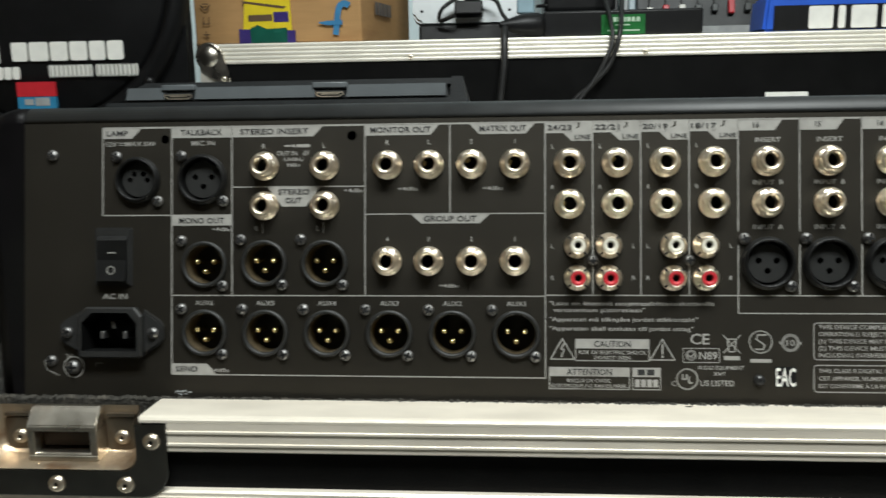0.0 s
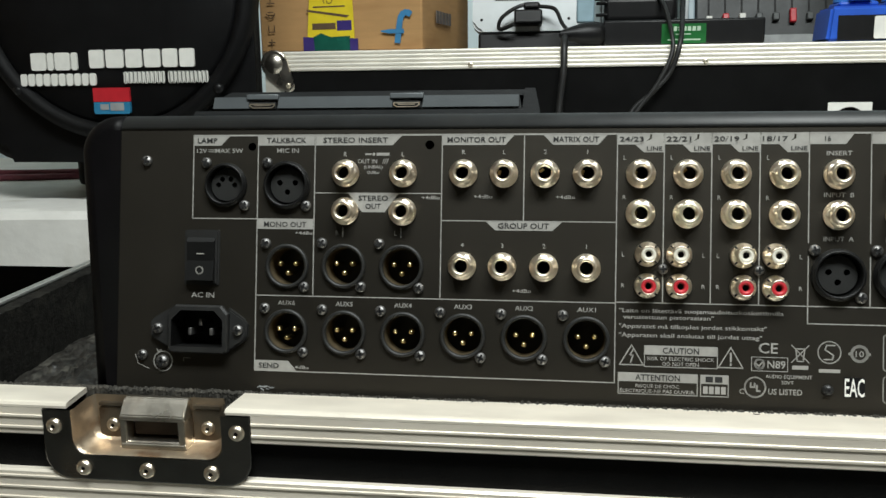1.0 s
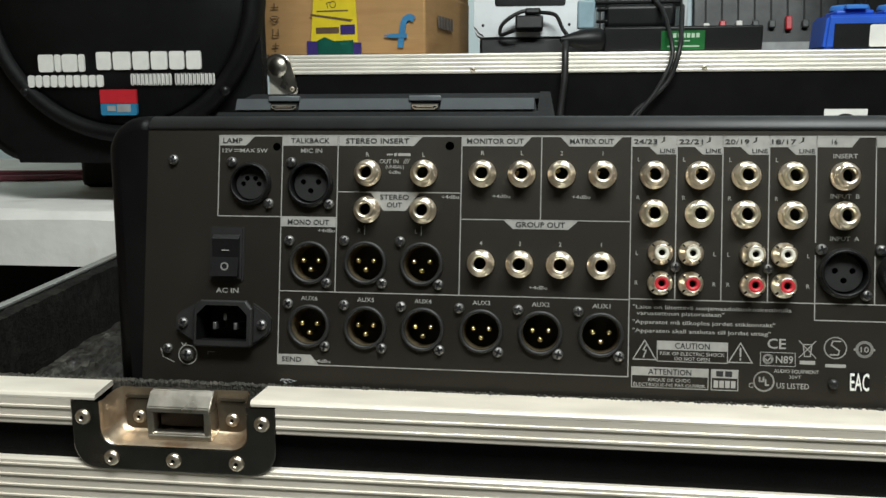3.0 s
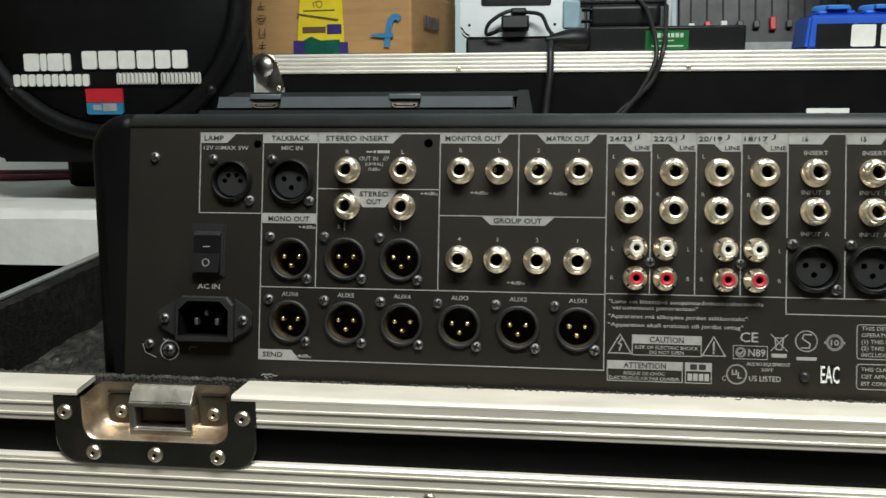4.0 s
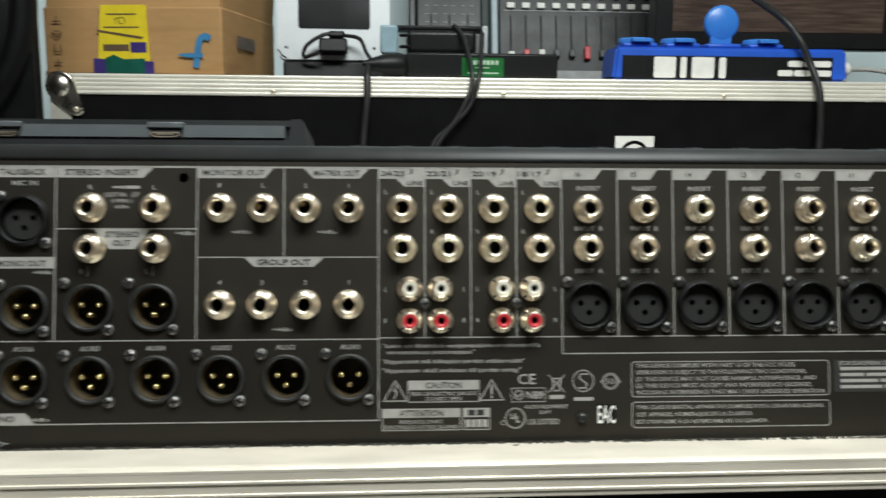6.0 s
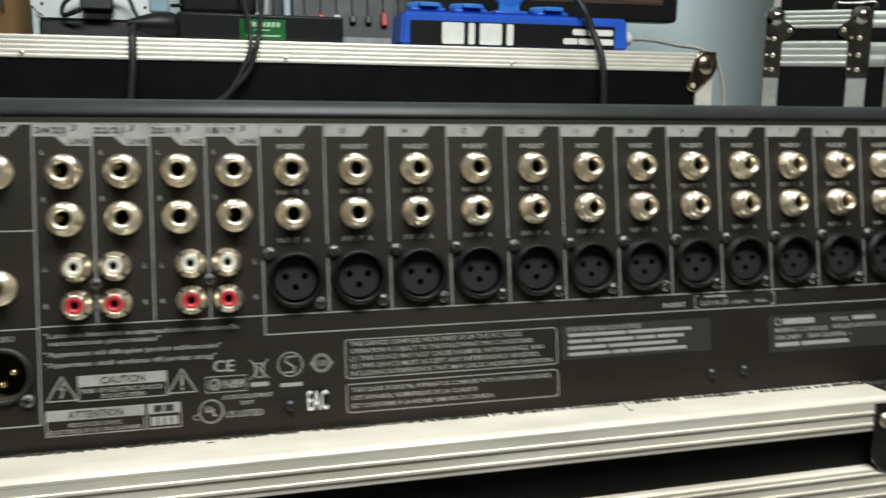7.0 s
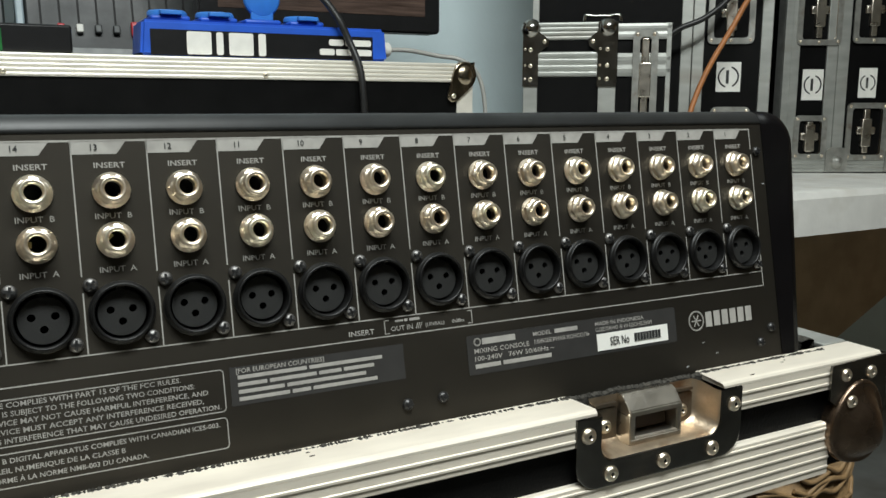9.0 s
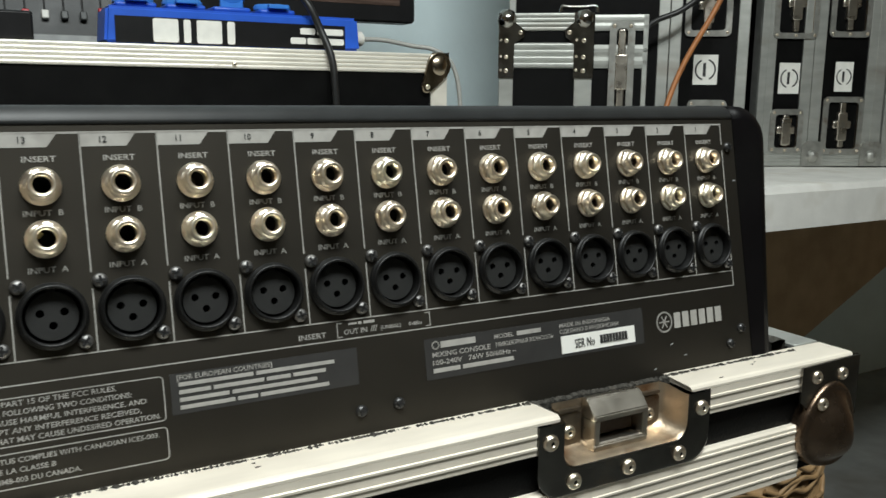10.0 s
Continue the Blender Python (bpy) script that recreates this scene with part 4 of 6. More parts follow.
# stereo strips
for k, x in enumerate(ST):
    bm = bmesh.new()
    w = 0.0217
    prism(bm, [(x, Z(HB)), (x + 0.0115, Z(HB)), (x + 0.0150, Z(1.0580)), (x + 0.0150, Z(HT)), (x, Z(HT))], -0.00015, 0.00015)
    prism(bm, [(x + 0.0122, Z(1.0512)), (x + w - 0.0003, Z(1.0512)), (x + w - 0.0003, Z(1.0597)), (x + 0.0160, Z(1.0597)), (x + 0.0158, Z(1.0575)), (x + 0.0085, Z(1.0547))], -0.00015, 0.00015)
    line(bm, [(x, Z(HT)), (x + w, Z(HT))], 0.0007)
    line(bm, [(x, Z(HT)), (x, Z(0.9802))])
    fr_ = part("stereo_frame", bm, M_PRINT, con)
    bm = bmesh.new()
    letters(bm, ("24/23", "22/21", "20/19", "18/17")[k], x + 0.0066, Z(1.0575), 0.0023, 0.0112, y=-0.0004)
    letters(bm, "LINE", x + 0.0172, Z(1.0530), 0.0020, 0.0072, y=-0.0004)
    part("channel_number", bm, M_INK, fr_)
    bm = bmesh.new()
    letters(bm, "L", x + 0.0035, Z(1.0487), 0.0020)
    letters(bm, "R", x + 0.0035, Z(1.0300), 0.0020)
    lx = x + (0.0033 if k % 2 == 0 else 0.0185)
    letters(bm, "L", lx, Z(1.0028), 0.0020)
    letters(bm, "R", lx, Z(0.9882), 0.0020)
    part("lettering", bm, M_PRINT, con)

# output blocks
bm = bmesh.new()
line(bm, [(-0.1895, Z(HT)), (0.0222, Z(HT))], 0.0008)
line(bm, [(-0.1895, Z(HT)), (-0.1895, Z(1.0180)), (-0.1550, Z(1.0180)), (-0.1260, Z(1.0180))])
line(bm, [(-0.1553, Z(HT)), (-0.1553, Z(0.9420)), (0.0222, Z(0.9420)), (0.0222, Z(0.9802))])
line(bm, [(-0.1258, Z(HT)), (-0.1258, Z(0.9797))])
line(bm, [(-0.1553, Z(0.9797)), (0.0222, Z(0.9797))])
line(bm, [(-0.1258, Z(1.0312)), (-0.0618, Z(1.0312))])
line(bm, [(-0.0618, Z(HT)), (-0.0618, Z(0.9797))])
line(bm, [(-0.0218, Z(HT)), (-0.0218, Z(1.0180))])
line(bm, [(-0.0618, Z(1.0180)), (0.0222, Z(1.0180))])
part("block_frame", bm, M_PRINT, con)
bm = bmesh.new()
tab(bm, -0.1895, -0.1700, HB, HT, 0.0050)
part("header_tab", bm, M_PRINT, con)
bm = bmesh.new()
tab(bm, -0.1550, -0.1262, HB, HT, 0.0)
part("header_tab", bm, M_PRINT, con)
bm = bmesh.new()
tab(bm, -0.1254, -0.0815, HB, HT, 0.0050)
part("header_tab", bm, M_PRINT, con)
bm = bmesh.new()
tab(bm, -0.0616, -0.0265, HB, HT, 0.0045)
part("header_tab", bm, M_PRINT, con)
bm = bmesh.new()
tab(bm, -0.0130, 0.0180, HB, HT, 0.0048, left=0.0048)
part("header_tab", bm, M_PRINT, con)
bm = bmesh.new()
tab(bm, -0.1550, -0.1262, 1.0130, 1.0178, 0.0)
part("header_tab", bm, M_PRINT, con)
bm = bmesh.new()
tab(bm, -0.0403, -0.0030, 1.0135, 1.0180, 0.0050, left=0.0050)
part("header_tab", bm, M_PRINT, con)
bm = bmesh.new()
tab(bm, -0.1085, -0.0830, 1.0218, 1.0312, 0.0070, left=0.0070)
part("header_tab", bm, M_PRINT, con)
bm = bmesh.new()
tab(bm, -0.1550, -0.1380, 0.9422, 0.9472, -0.0045, right=-0.0045)
part("header_tab", bm, M_PRINT, con)
bm = bmesh.new()
line(bm, [(-0.1110, Z(1.0140)), (-0.1110, Z(1.0095))], 0.0004)
part("leader_line", bm, M_PRINT, con)
bm = bmesh.new()
line(bm, [(-0.0817, Z(1.0140)), (-0.0817, Z(1.0095))], 0.0004)
part("leader_line", bm, M_PRINT, con)
word("LAMP", -0.1822, Z(1.0575), 0.0026, 0.0105, y=-0.0004, material=M_INK)
word("TALKBACK", -0.1406, Z(1.0575), 0.0026, 0.0205, y=-0.0004, material=M_INK)
word("STEREO INSERT", -0.1052, Z(1.0575), 0.0026, 0.0330, y=-0.0004, material=M_INK)
word("MONITOR OUT", -0.0450, Z(1.0575), 0.0026, 0.0285, y=-0.0004, material=M_INK)
word("MATRIX OUT", 0.0028, Z(1.0575), 0.0026, 0.0215, y=-0.0004, material=M_INK)
word("MONO OUT", -0.1406, Z(1.0154), 0.0026, 0.0220, y=-0.0004, material=M_INK)
word("GROUP OUT", -0.0218, Z(1.0158), 0.0026, 0.0245, y=-0.0004, material=M_INK)
word("STEREO", -0.0958, Z(1.0288), 0.0025, 0.0150, y=-0.0004, material=M_INK)
word("OUT", -0.0958, Z(1.0248), 0.0025, 0.0078, y=-0.0004, material=M_INK)
word("SEND", -0.1478, Z(0.9447), 0.0025, 0.0105, y=-0.0004, material=M_INK)
bm = bmesh.new()
word("12V    MAX 5W", -0.1755, Z(1.0523), 0.0021, 0.0245)
line(bm, [(-0.1815, Z(1.0528)), (-0.1772, Z(1.0528))], 0.0003)
line(bm, [(-0.1815, Z(1.0518)), (-0.1772, Z(1.0518))], 0.0003)
word("MIC IN", -0.1398, Z(1.0523), 0.0022, 0.0113)
word("R", -0.1102, Z(1.0505), 0.0022)
word("L", -0.0812, Z(1.0505), 0.0022)
word("OUT IN", -0.0990, Z(1.0470), 0.0021, 0.0098)
word("(UNBAL)", -0.0960, Z(1.0442), 0.0016, 0.0095)
word("0dBu", -0.0960, Z(1.0415), 0.0016, 0.0060)
rect(bm, -0.0945, -0.0880, Z(1.0498), Z(1.0512))
rect(bm, -0.0965, -0.0952, Z(1.0498), Z(1.0512))
line(bm, [(-0.0998, Z(1.0505)), (-0.0975, Z(1.0505))], 0.0008)
for k in range(3):
    line(bm, [(-0.0915 + 0.001 * k, Z(1.0460)), (-0.0905 + 0.001 * k, Z(1.0482))], 0.0003)
for s, x in (("R", -0.0512), ("L", -0.0315), ("2", -0.0118), ("1", 0.0083)):
    word(s, x, Z(1.0515), 0.0021)
for s, x in (("4", -0.0512), ("3", -0.0318), ("2", -0.0118), ("1", 0.0083)):
    word(s, x, Z(1.0062), 0.0021)
for x, z in ((-0.0415, 1.0298), (-0.0020, 1.0298), (-0.0223, 0.9845), (-0.0672, 1.0292), (-0.1310, 1.0112), (-0.1318, 0.9442)):
    word("+4dBu", x, Z(z), 0.0017, 0.0090)
word("R", -0.1137, Z(1.0115), 0.0021)
word("L", -0.0843, Z(1.0115), 0.0021)
word("AC IN", -0.1833, Z(0.9792), 0.0026, 0.0122)
for k in range(6):
    word("AUX%d" % (6 - k), -0.1392 + 0.0296 * k, Z(0.9762), 0.0022, 0.0088)
part("printed_symbol", bm, M_PRINT, con)

# approvals and notices
bm = bmesh.new()
letters(bm, "\"Laite on liitett\u00e4v\u00e4 suojamaadoituskoskettimilla", 0.0240, Z(0.9765), 0.0019, 0.0745, align="L")
letters(bm, "varustettuun pistorasiaan\"", 0.0258, Z(0.9735), 0.0019, 0.0415, align="L")
letters(bm, "\"Apparatet m\u00e5 tilkoples jordet stikkontakt\"", 0.0240, Z(0.9692), 0.0019, 0.0670, align="L")
letters(bm, "\"Apparaten skall anslutas till jordat uttag\"", 0.0240, Z(0.9650), 0.0019, 0.0650, align="L")
part("safety_text", bm, M_PRINT, con)
bm = bmesh.new()
for x in (0.0300, 0.0752):
    bm = bmesh.new()
    line(bm, [(x - 0.0055, Z(0.9508)), (x + 0.0055, Z(0.9508)), (x, Z(0.9602)), (x - 0.0055, Z(0.9508))], 0.0005)
    part("warning_triangle", bm, M_PRINT, con)
bm = bmesh.new()
line(bm, [(0.0308, Z(0.9580)), (0.0293, Z(0.9555)), (0.0307, Z(0.9552)), (0.0296, Z(0.9520))], 0.0006)
line(bm, [(0.0752, Z(0.9575)), (0.0752, Z(0.9538))], 0.0008)
line(bm, [(0.0752, Z(0.9525)), (0.0752, Z(0.9521))], 0.0008)
part("warning_sign", bm, M_PRINT, con)
bm = bmesh.new()
rect(bm, 0.0360, 0.0692, Z(0.9558), Z(0.9602))
line(bm, [(0.0360, Z(0.9600)), (0.0360, Z(0.9502)), (0.0692, Z(0.9502)), (0.0692, Z(0.9600))], 0.0004)
letters(bm, "RISK OF ELECTRIC SHOCK", 0.0526, Z(0.9541), 0.0017, 0.0305)
letters(bm, "DO NOT OPEN", 0.0526, Z(0.9517), 0.0017, 0.0165)
part("caution_notice", bm, M_PRINT, con)
bm = bmesh.new()
rect(bm, 0.0240, 0.0603, Z(0.9430), Z(0.9472))
line(bm, [(0.0240, Z(0.9470)), (0.0240, Z(0.9372)), (0.0603, Z(0.9372)), (0.0603, Z(0.9470))], 0.0004)
letters(bm, "RISQUE DE CHOC", 0.0420, Z(0.9411), 0.0016, 0.0200)
letters(bm, "\u00c9LECTRIQUE-NE PAS OUVRIR.", 0.0421, Z(0.9387), 0.0016, 0.0345)
part("attention_notice", bm, M_PRINT, con)
bm = bmesh.new()
rect(bm, 0.0618, 0.0742, Z(0.9430), Z(0.9472))
line(bm, [(0.0618, Z(0.9470)), (0.0618, Z(0.9372)), (0.0742, Z(0.9372)), (0.0742, Z(0.9470))], 0.0004)
for k in range(4):
    rect(bm, 0.0629 + 0.0027 * k, 0.0650 + 0.0027 * k, Z(0.9383), Z(0.9418))
part("small_notice", bm, M_PRINT, con)
bm = bmesh.new()
letters(bm, "CE", 0.0918, Z(0.9605), 0.0048, 0.0085)
part("approval_mark", bm, M_PRINT, con)
bm = bmesh.new()
line(bm, [(0.0845, Z(0.9498)), (0.1005, Z(0.9498)), (0.1005, Z(0.9562)), (0.0845, Z(0.9562)), (0.0845, Z(0.9498))], 0.0003)
ring_flat(bm, 0.0880, Z(0.9530), 0.0020, 0.0009)
line(bm, [(0.0868, Z(0.9530)), (0.0878, Z(0.9520)), (0.0898, Z(0.9545))], 0.0006)
letters(bm, "N89", 0.0955, Z(0.9530), 0.0035, 0.0080)
part("approval_mark", bm, M_PRINT, con)
bm = bmesh.new()
line(bm, [(0.1022, Z(0.9622)), (0.1098, Z(0.9542))], 0.0004)
line(bm, [(0.1098, Z(0.9622)), (0.1022, Z(0.9542))], 0.0004)
line(bm, [(0.1040, Z(0.9605)), (0.1080, Z(0.9605)), (0.1073, Z(0.9548)), (0.1047, Z(0.9548)), (0.1040, Z(0.9605))], 0.0005)
rect(bm, 0.1025, 0.1096, Z(0.9510), Z(0.9528))
part("approval_mark", bm, M_PRINT, con)
bm = bmesh.new()
ring_flat(bm, 0.1187, Z(0.9593), 0.0050, 0.0005)
line(bm, [(0.1210, Z(0.9625)), (0.1175, Z(0.9625)), (0.1168, Z(0.9605)), (0.1205, Z(0.9580)), (0.1200, Z(0.9560)), (0.1165, Z(0.9560))], 0.0006)
rect(bm, 0.1142, 0.1235, Z(0.9500), Z(0.9516))
part("approval_mark", bm, M_PRINT, con)
bm = bmesh.new()
ring_flat(bm, 0.1318, Z(0.9590), 0.0034, 0.0012)
letters(bm, "10", 0.1318, Z(0.9590), 0.0027, 0.0037)
rect(bm, 0.1270, 0.1285, Z(0.9583), Z(0.9595))
rect(bm, 0.1351, 0.1366, Z(0.9583), Z(0.9595))
part("approval_mark", bm, M_PRINT, con)
bm = bmesh.new()
ring_flat(bm, 0.0862, Z(0.9422), 0.0046, 0.0007)
line(bm, [(0.0842, Z(0.9440)), (0.0842, Z(0.9422)), (0.0860, Z(0.9422)), (0.0860, Z(0.9440))], 0.0007)
line(bm, [(0.0870, Z(0.9430)), (0.0870, Z(0.9405)), (0.0882, Z(0.9405))], 0.0007)
letters(bm, "C", 0.0802, Z(0.9402), 0.0024)
letters(bm, "US LISTED", 0.0995, Z(0.9405), 0.0026, 0.0150)
letters(bm, "AUDIO EQUIPMENT", 0.1010, Z(0.9475), 0.0017, 0.0205)
letters(bm, "30VT", 0.1005, Z(0.9448), 0.0016, 0.0055)
part("approval_mark", bm, M_PRINT, con)
bm = bmesh.new()
rect(bm, 0.1250, 0.1342, Z(0.9390), Z(0.9482), thick=0.0002)
eac = part("conformity_label", bm, M_BLACK, con, "small black conformity sticker")
bm = bmesh.new()
letters(bm, "EAC", 0.1297, Z(0.9436), 0.0082, 0.0086, y=-0.0004)
part("lettering", bm, M_WHITE, eac)
bm = bmesh.new()
letters(bm, "CAUTION", 0.0526, Z(0.9580), 0.0028, 0.0165, y=-0.0004)
letters(bm, "ATTENTION", 0.0421, Z(0.9451), 0.0028, 0.0205, y=-0.0004)
for k in range(2):
    rect(bm, 0.0640 + 0.0042 * k, 0.0673 + 0.0042 * k, Z(0.9438), Z(0.9464), y=-0.0004)
part("notice_lettering", bm, M_INK, con)
bm = bmesh.new()
for z0, z1 in ((0.9515, 0.9680), (0.9370, 0.9490)):
    line(bm, [(x, Z(z)) for x, z in rounded(0.1420, 0.2385, z0, z1, 0.0015, 3)] + [(0.1420, Z(z0 + 0.0015))], 0.0004)
for k, s in enumerate(("THIS DEVICE COMPLIES WITH PART 15 OF THE FCC RULES.", "OPERATION IS SUBJECT TO THE FOLLOWING TWO CONDITIONS:", "(1) THIS DEVICE MAY NOT CAUSE HARMFUL INTERFERENCE, AND", "(2) THIS DEVICE MUST ACCEPT ANY INTERFERENCE RECEIVED,", "INCLUDING INTERFERENCE THAT MAY CAUSE UNDESIRED OPERATION.")):
    letters(bm, s, 0.1440, Z(0.9662 - 0.00315 * k), 0.0019, (0.078, 0.083, 0.088, 0.086, 0.0925)[k], align="L")
for k, s in enumerate(("THIS CLASS B DIGITAL APPARATUS COMPLIES WITH CANADIAN ICES-003.", "CET APPAREIL NUMERIQUE DE LA CLASSE B", "EST CONFORME \u00c0 LA NORME NMB-003 DU CANADA.")):
    letters(bm, s, 0.1440, Z(0.9466 - 0.0034 * k), 0.0018, (0.0915, 0.056, 0.064)[k], align="L")
part("notice_text", bm, M_PRINT, con)

# stuck-on labels
bm = bmesh.new()
rect(bm, 0.2410, 0.3172, Z(0.9528), Z(0.9682), thick=0.0002)
eu = part("maker_label", bm, M_LABEL, con, "dark grey printed label")
bm = bmesh.new()
letters(bm, "[FOR EUROPEAN COUNTRIES]", 0.2435, Z(0.9666), 0.0019, 0.0370, y=-0.0004, align="L")
for k, ws in enumerate(((0.030, 0.034), (0.013, 0.021, 0.011, 0.015), (0.020, 0.036), (0.022, 0.009, 0.030))):
    x = 0.2440
    for wd in ws:
        rect(bm, x, x + wd - 0.0012, Z(0.9632 - 0.0029 * k), Z(0.9647 - 0.0029 * k), y=-0.0004)
        x += wd
part("lettering", bm, M_PRINT, eu)
bm = bmesh.new()
prism(bm, [(x, Z(z)) for x, z in rounded(0.3490, 0.4740, 0.9492, 0.9672, 0.001, 3)], -0.0002, 0.0001)
ty = part("rating_label", bm, M_LABEL, con, "dark grey rating label with white serial strip")
bm = bmesh.new()
letters(bm, "MIXING CONSOLE", 0.3525, Z(0.9600), 0.0022, 0.0300, y=-0.0004, align="L")
letters(bm, "100-240V   76W 50/60Hz ~", 0.3525, Z(0.9565), 0.0022, 0.0440, y=-0.0004, align="L")
letters(bm, "MODEL", 0.3850, Z(0.9640), 0.0020, 0.0105, y=-0.0004, align="L")
rect(bm, 0.3975, 0.4110, Z(0.9630), Z(0.9650), y=-0.0004)
letters(bm, "\u041c\u0418\u041a\u0428\u0415\u0420\u041d\u0410\u042f \u041a\u041e\u041d\u0421\u041e\u041b\u042c", 0.3855, Z(0.9602), 0.0019, 0.0325, y=-0.0004, align="L")
letters(bm, "MADE IN INDONESIA", 0.4218, Z(0.9644), 0.0019, 0.0310, y=-0.0004, align="L")
letters(bm, "\u0421\u0414\u0415\u041b\u0410\u041d\u041e \u0412 \u0418\u041d\u0414\u041e\u041d\u0415\u0417\u0418\u0418", 0.4218, Z(0.9614), 0.0018, 0.0360, y=-0.0004, align="L")
rect(bm, 0.3570, 0.3750, Z(0.9627), Z(0.9655), y=-0.0004)
ring_flat(bm, 0.3545, Z(0.9641), 0.0016, 0.0006, y=-0.0004)
rect(bm, 0.3525, 0.3660, Z(0.9520), Z(0.9539), y=-0.0004)
rect(bm, 0.3675, 0.3945, Z(0.9520), Z(0.9539), y=-0.0004)
part("lettering", bm, M_PRINT, ty)
bm = bmesh.new()
rect(bm, 0.4222, 0.4678, Z(0.9508), Z(0.9592), y=-0.0005)
ser = part("serial_strip", bm, M_WHITE, ty)
bm = bmesh.new()
letters(bm, "SER No", 0.4300, Z(0.9550), 0.0042, 0.0120, y=-0.0009, align="L")
for k in range(9):
    rect(bm, 0.4455 + 0.00195 * k, 0.4470 + 0.00195 * k, Z(0.9530), Z(0.9571), y=-0.0009)
part("lettering", bm, M_INK, ser)
# maker's emblem as plain shapes
bm = bmesh.new()
ring_flat(bm, 0.4885, Z(0.9582), 0.0050, 0.0008)
for k in range(3):
    a = radians(30 + 60 * k)
    line(bm, [(0.4885 - 0.0031 * math.sin(a), Z(0.9582) - 0.0031 * math.cos(a)), (0.4885 + 0.0031 * math.sin(a), Z(0.9582) + 0.0031 * math.cos(a))], 0.0006)
for k in range(6):
    x = 0.4952 + 0.0059 * k
    b2 = bmesh.new()
    rect(b2, x, x + 0.0044, Z(0.9542), Z(0.9622))
    part("emblem_block", b2, M_PRINT, con)
part("emblem", bm, M_PRINT, con, "pale grey printed maker's emblem")

# knobs that stand up behind the top rail
bm = bmesh.new()
lathe(bm, [(0.0062, 0.0), (0.0060, -0.006), (0.0050, -0.0115), (0.0046, -0.0125), (0.0002, -0.0125)], 18)
ME_KNOB = to_mesh("knob", bm, M_BLACK)
for i in range(20):
    x = 0.0095 + 0.0272 * i
    part("knob", ME_KNOB, None, con, m=pose(x, 0.073, 0.1400, -90 + 8, 0, 0))
# socket dock along the back of the console
bm = bmesh.new()
prism(bm, [(-0.2120, 0.1445), (-0.0200, 0.1445), (-0.0235, 0.1500), (-0.2085, 0.1500)], 0.043, 0.11)
prism(bm, [(-0.1985, 0.1500), (-0.0255, 0.1500), (-0.0270, 0.1582), (-0.1965, 0.1582)], 0.045, 0.11)
prism(bm, [(-0.1960, 0.1584), (-0.0200, 0.1584), (-0.0235, 0.1615), (-0.1900, 0.1615)], 0.049, 0.11)
prism(bm, [(-0.0262, 0.1445), (-0.0150, 0.1445), (-0.0185, 0.1615), (-0.0240, 0.1615)], 0.045, 0.11)
for f in bm.faces:
    f.material_index = 0
dk = part("meter_bridge", bm, M_DOCK, con, "slim dark grey bridge with two slots")
for xa, xb in ((-0.1985, -0.1775), (-0.1610, -0.0960), (-0.0795, -0.0272)):
    bm = bmesh.new()
    prism(bm, [(xa, 0.1515), (xb, 0.1515), (xb, 0.1578), (xa + 0.001, 0.1578)], 0.0435, 0.046)
    part("grey_strip", bm, M_DOCKGREY, dk)
for x in (-0.1695, -0.0880):
    bm = bmesh.new()
    box(bm, x - 0.0092, x + 0.0092, 0.0425, 0.046, 0.1560, 0.1592, 0.0006)
    part("slot_lid", bm, M_DOCKGREY, dk)
    bm = bmesh.new()
    prism(bm, [(x - 0.0078, 0.1512), (x + 0.0078, 0.1512), (x + 0.0078, 0.1548), (x - 0.0078, 0.1548)], 0.0432, 0.045)
    sl = part("slot", bm, M_DARK, dk)
    bm = bmesh.new()
    line(bm, [(x - 0.0070, 0.1537), (x - 0.0070, 0.1527), (x - 0.0052, 0.1516), (x + 0.0052, 0.1516), (x + 0.0070, 0.1527), (x + 0.0070, 0.1537), (x - 0.0070, 0.1537)], 0.0006, 0.0426)
    line(bm, [(x - 0.0045, 0.1529), (x + 0.0045, 0.1529)], 0.0006, 0.0426)
    part("slot_rim", bm, M_NICKEL, sl, "silvery rim of the slot")

# ---- closed flight case on the counter ----
BX0, BX1, BF, BT, BB_ = -0.430, 0.813, 0.812, 1.132, 0.938
bc = thing("flight_case", "long black flight case with ridged aluminium edging", "flight case")
bm = bmesh.new()
box(bm, BX0 + 0.004, BX1 - 0.004, BF + 0.004, BF + 0.50, BB_ + 0.004, BT - 0.003)
part("body", bm, M_LAM, bc)
bm = bmesh.new()
ridged(bm, BX0 + 0.02, BX1 - 0.02, 1.104, BT, BF, 5, 0.0014)
box(bm, BX0 + 0.02, BX1 - 0.02, BF + 0.0062, BF + 0.032, BT - 0.0025, BT, 0.0006)
part("top_edging", bm, M_ALUB, bc, "ridged aluminium top edging")
for x0, x1 in ((BX0, BX0 + 0.027), (BX1 - 0.027, BX1)):
    bm = bmesh.new()
    box(bm, x0, x1, BF + 0.0005, BF + 0.004, BB_, 1.1035, 0.0008)
    box(bm, x0 if x0 < 0 else x1 - 0.002, x0 + 0.002 if x0 < 0 else x1, BF + 0.0045, BF + 0.03, BB_, 1.1035)
    part("upright_edging", bm, M_ALUB, bc)
bm = bmesh.new()
ridged(bm, BX0 + 0.028, BX1 - 0.028, BB_, BB_ + 0.028, BF, 5, 0.0014)
part("bottom_edging", bm, M_ALUB, bc)
for x in (-0.133, 0.183, 0.495):
    rivet(bc, x, BF - 0.0002, 1.1095, 0.95)
ball_corner(bc, pose(BX1 + 0.001, BF - 0.0005, BT + 0.002), M_CORNER)
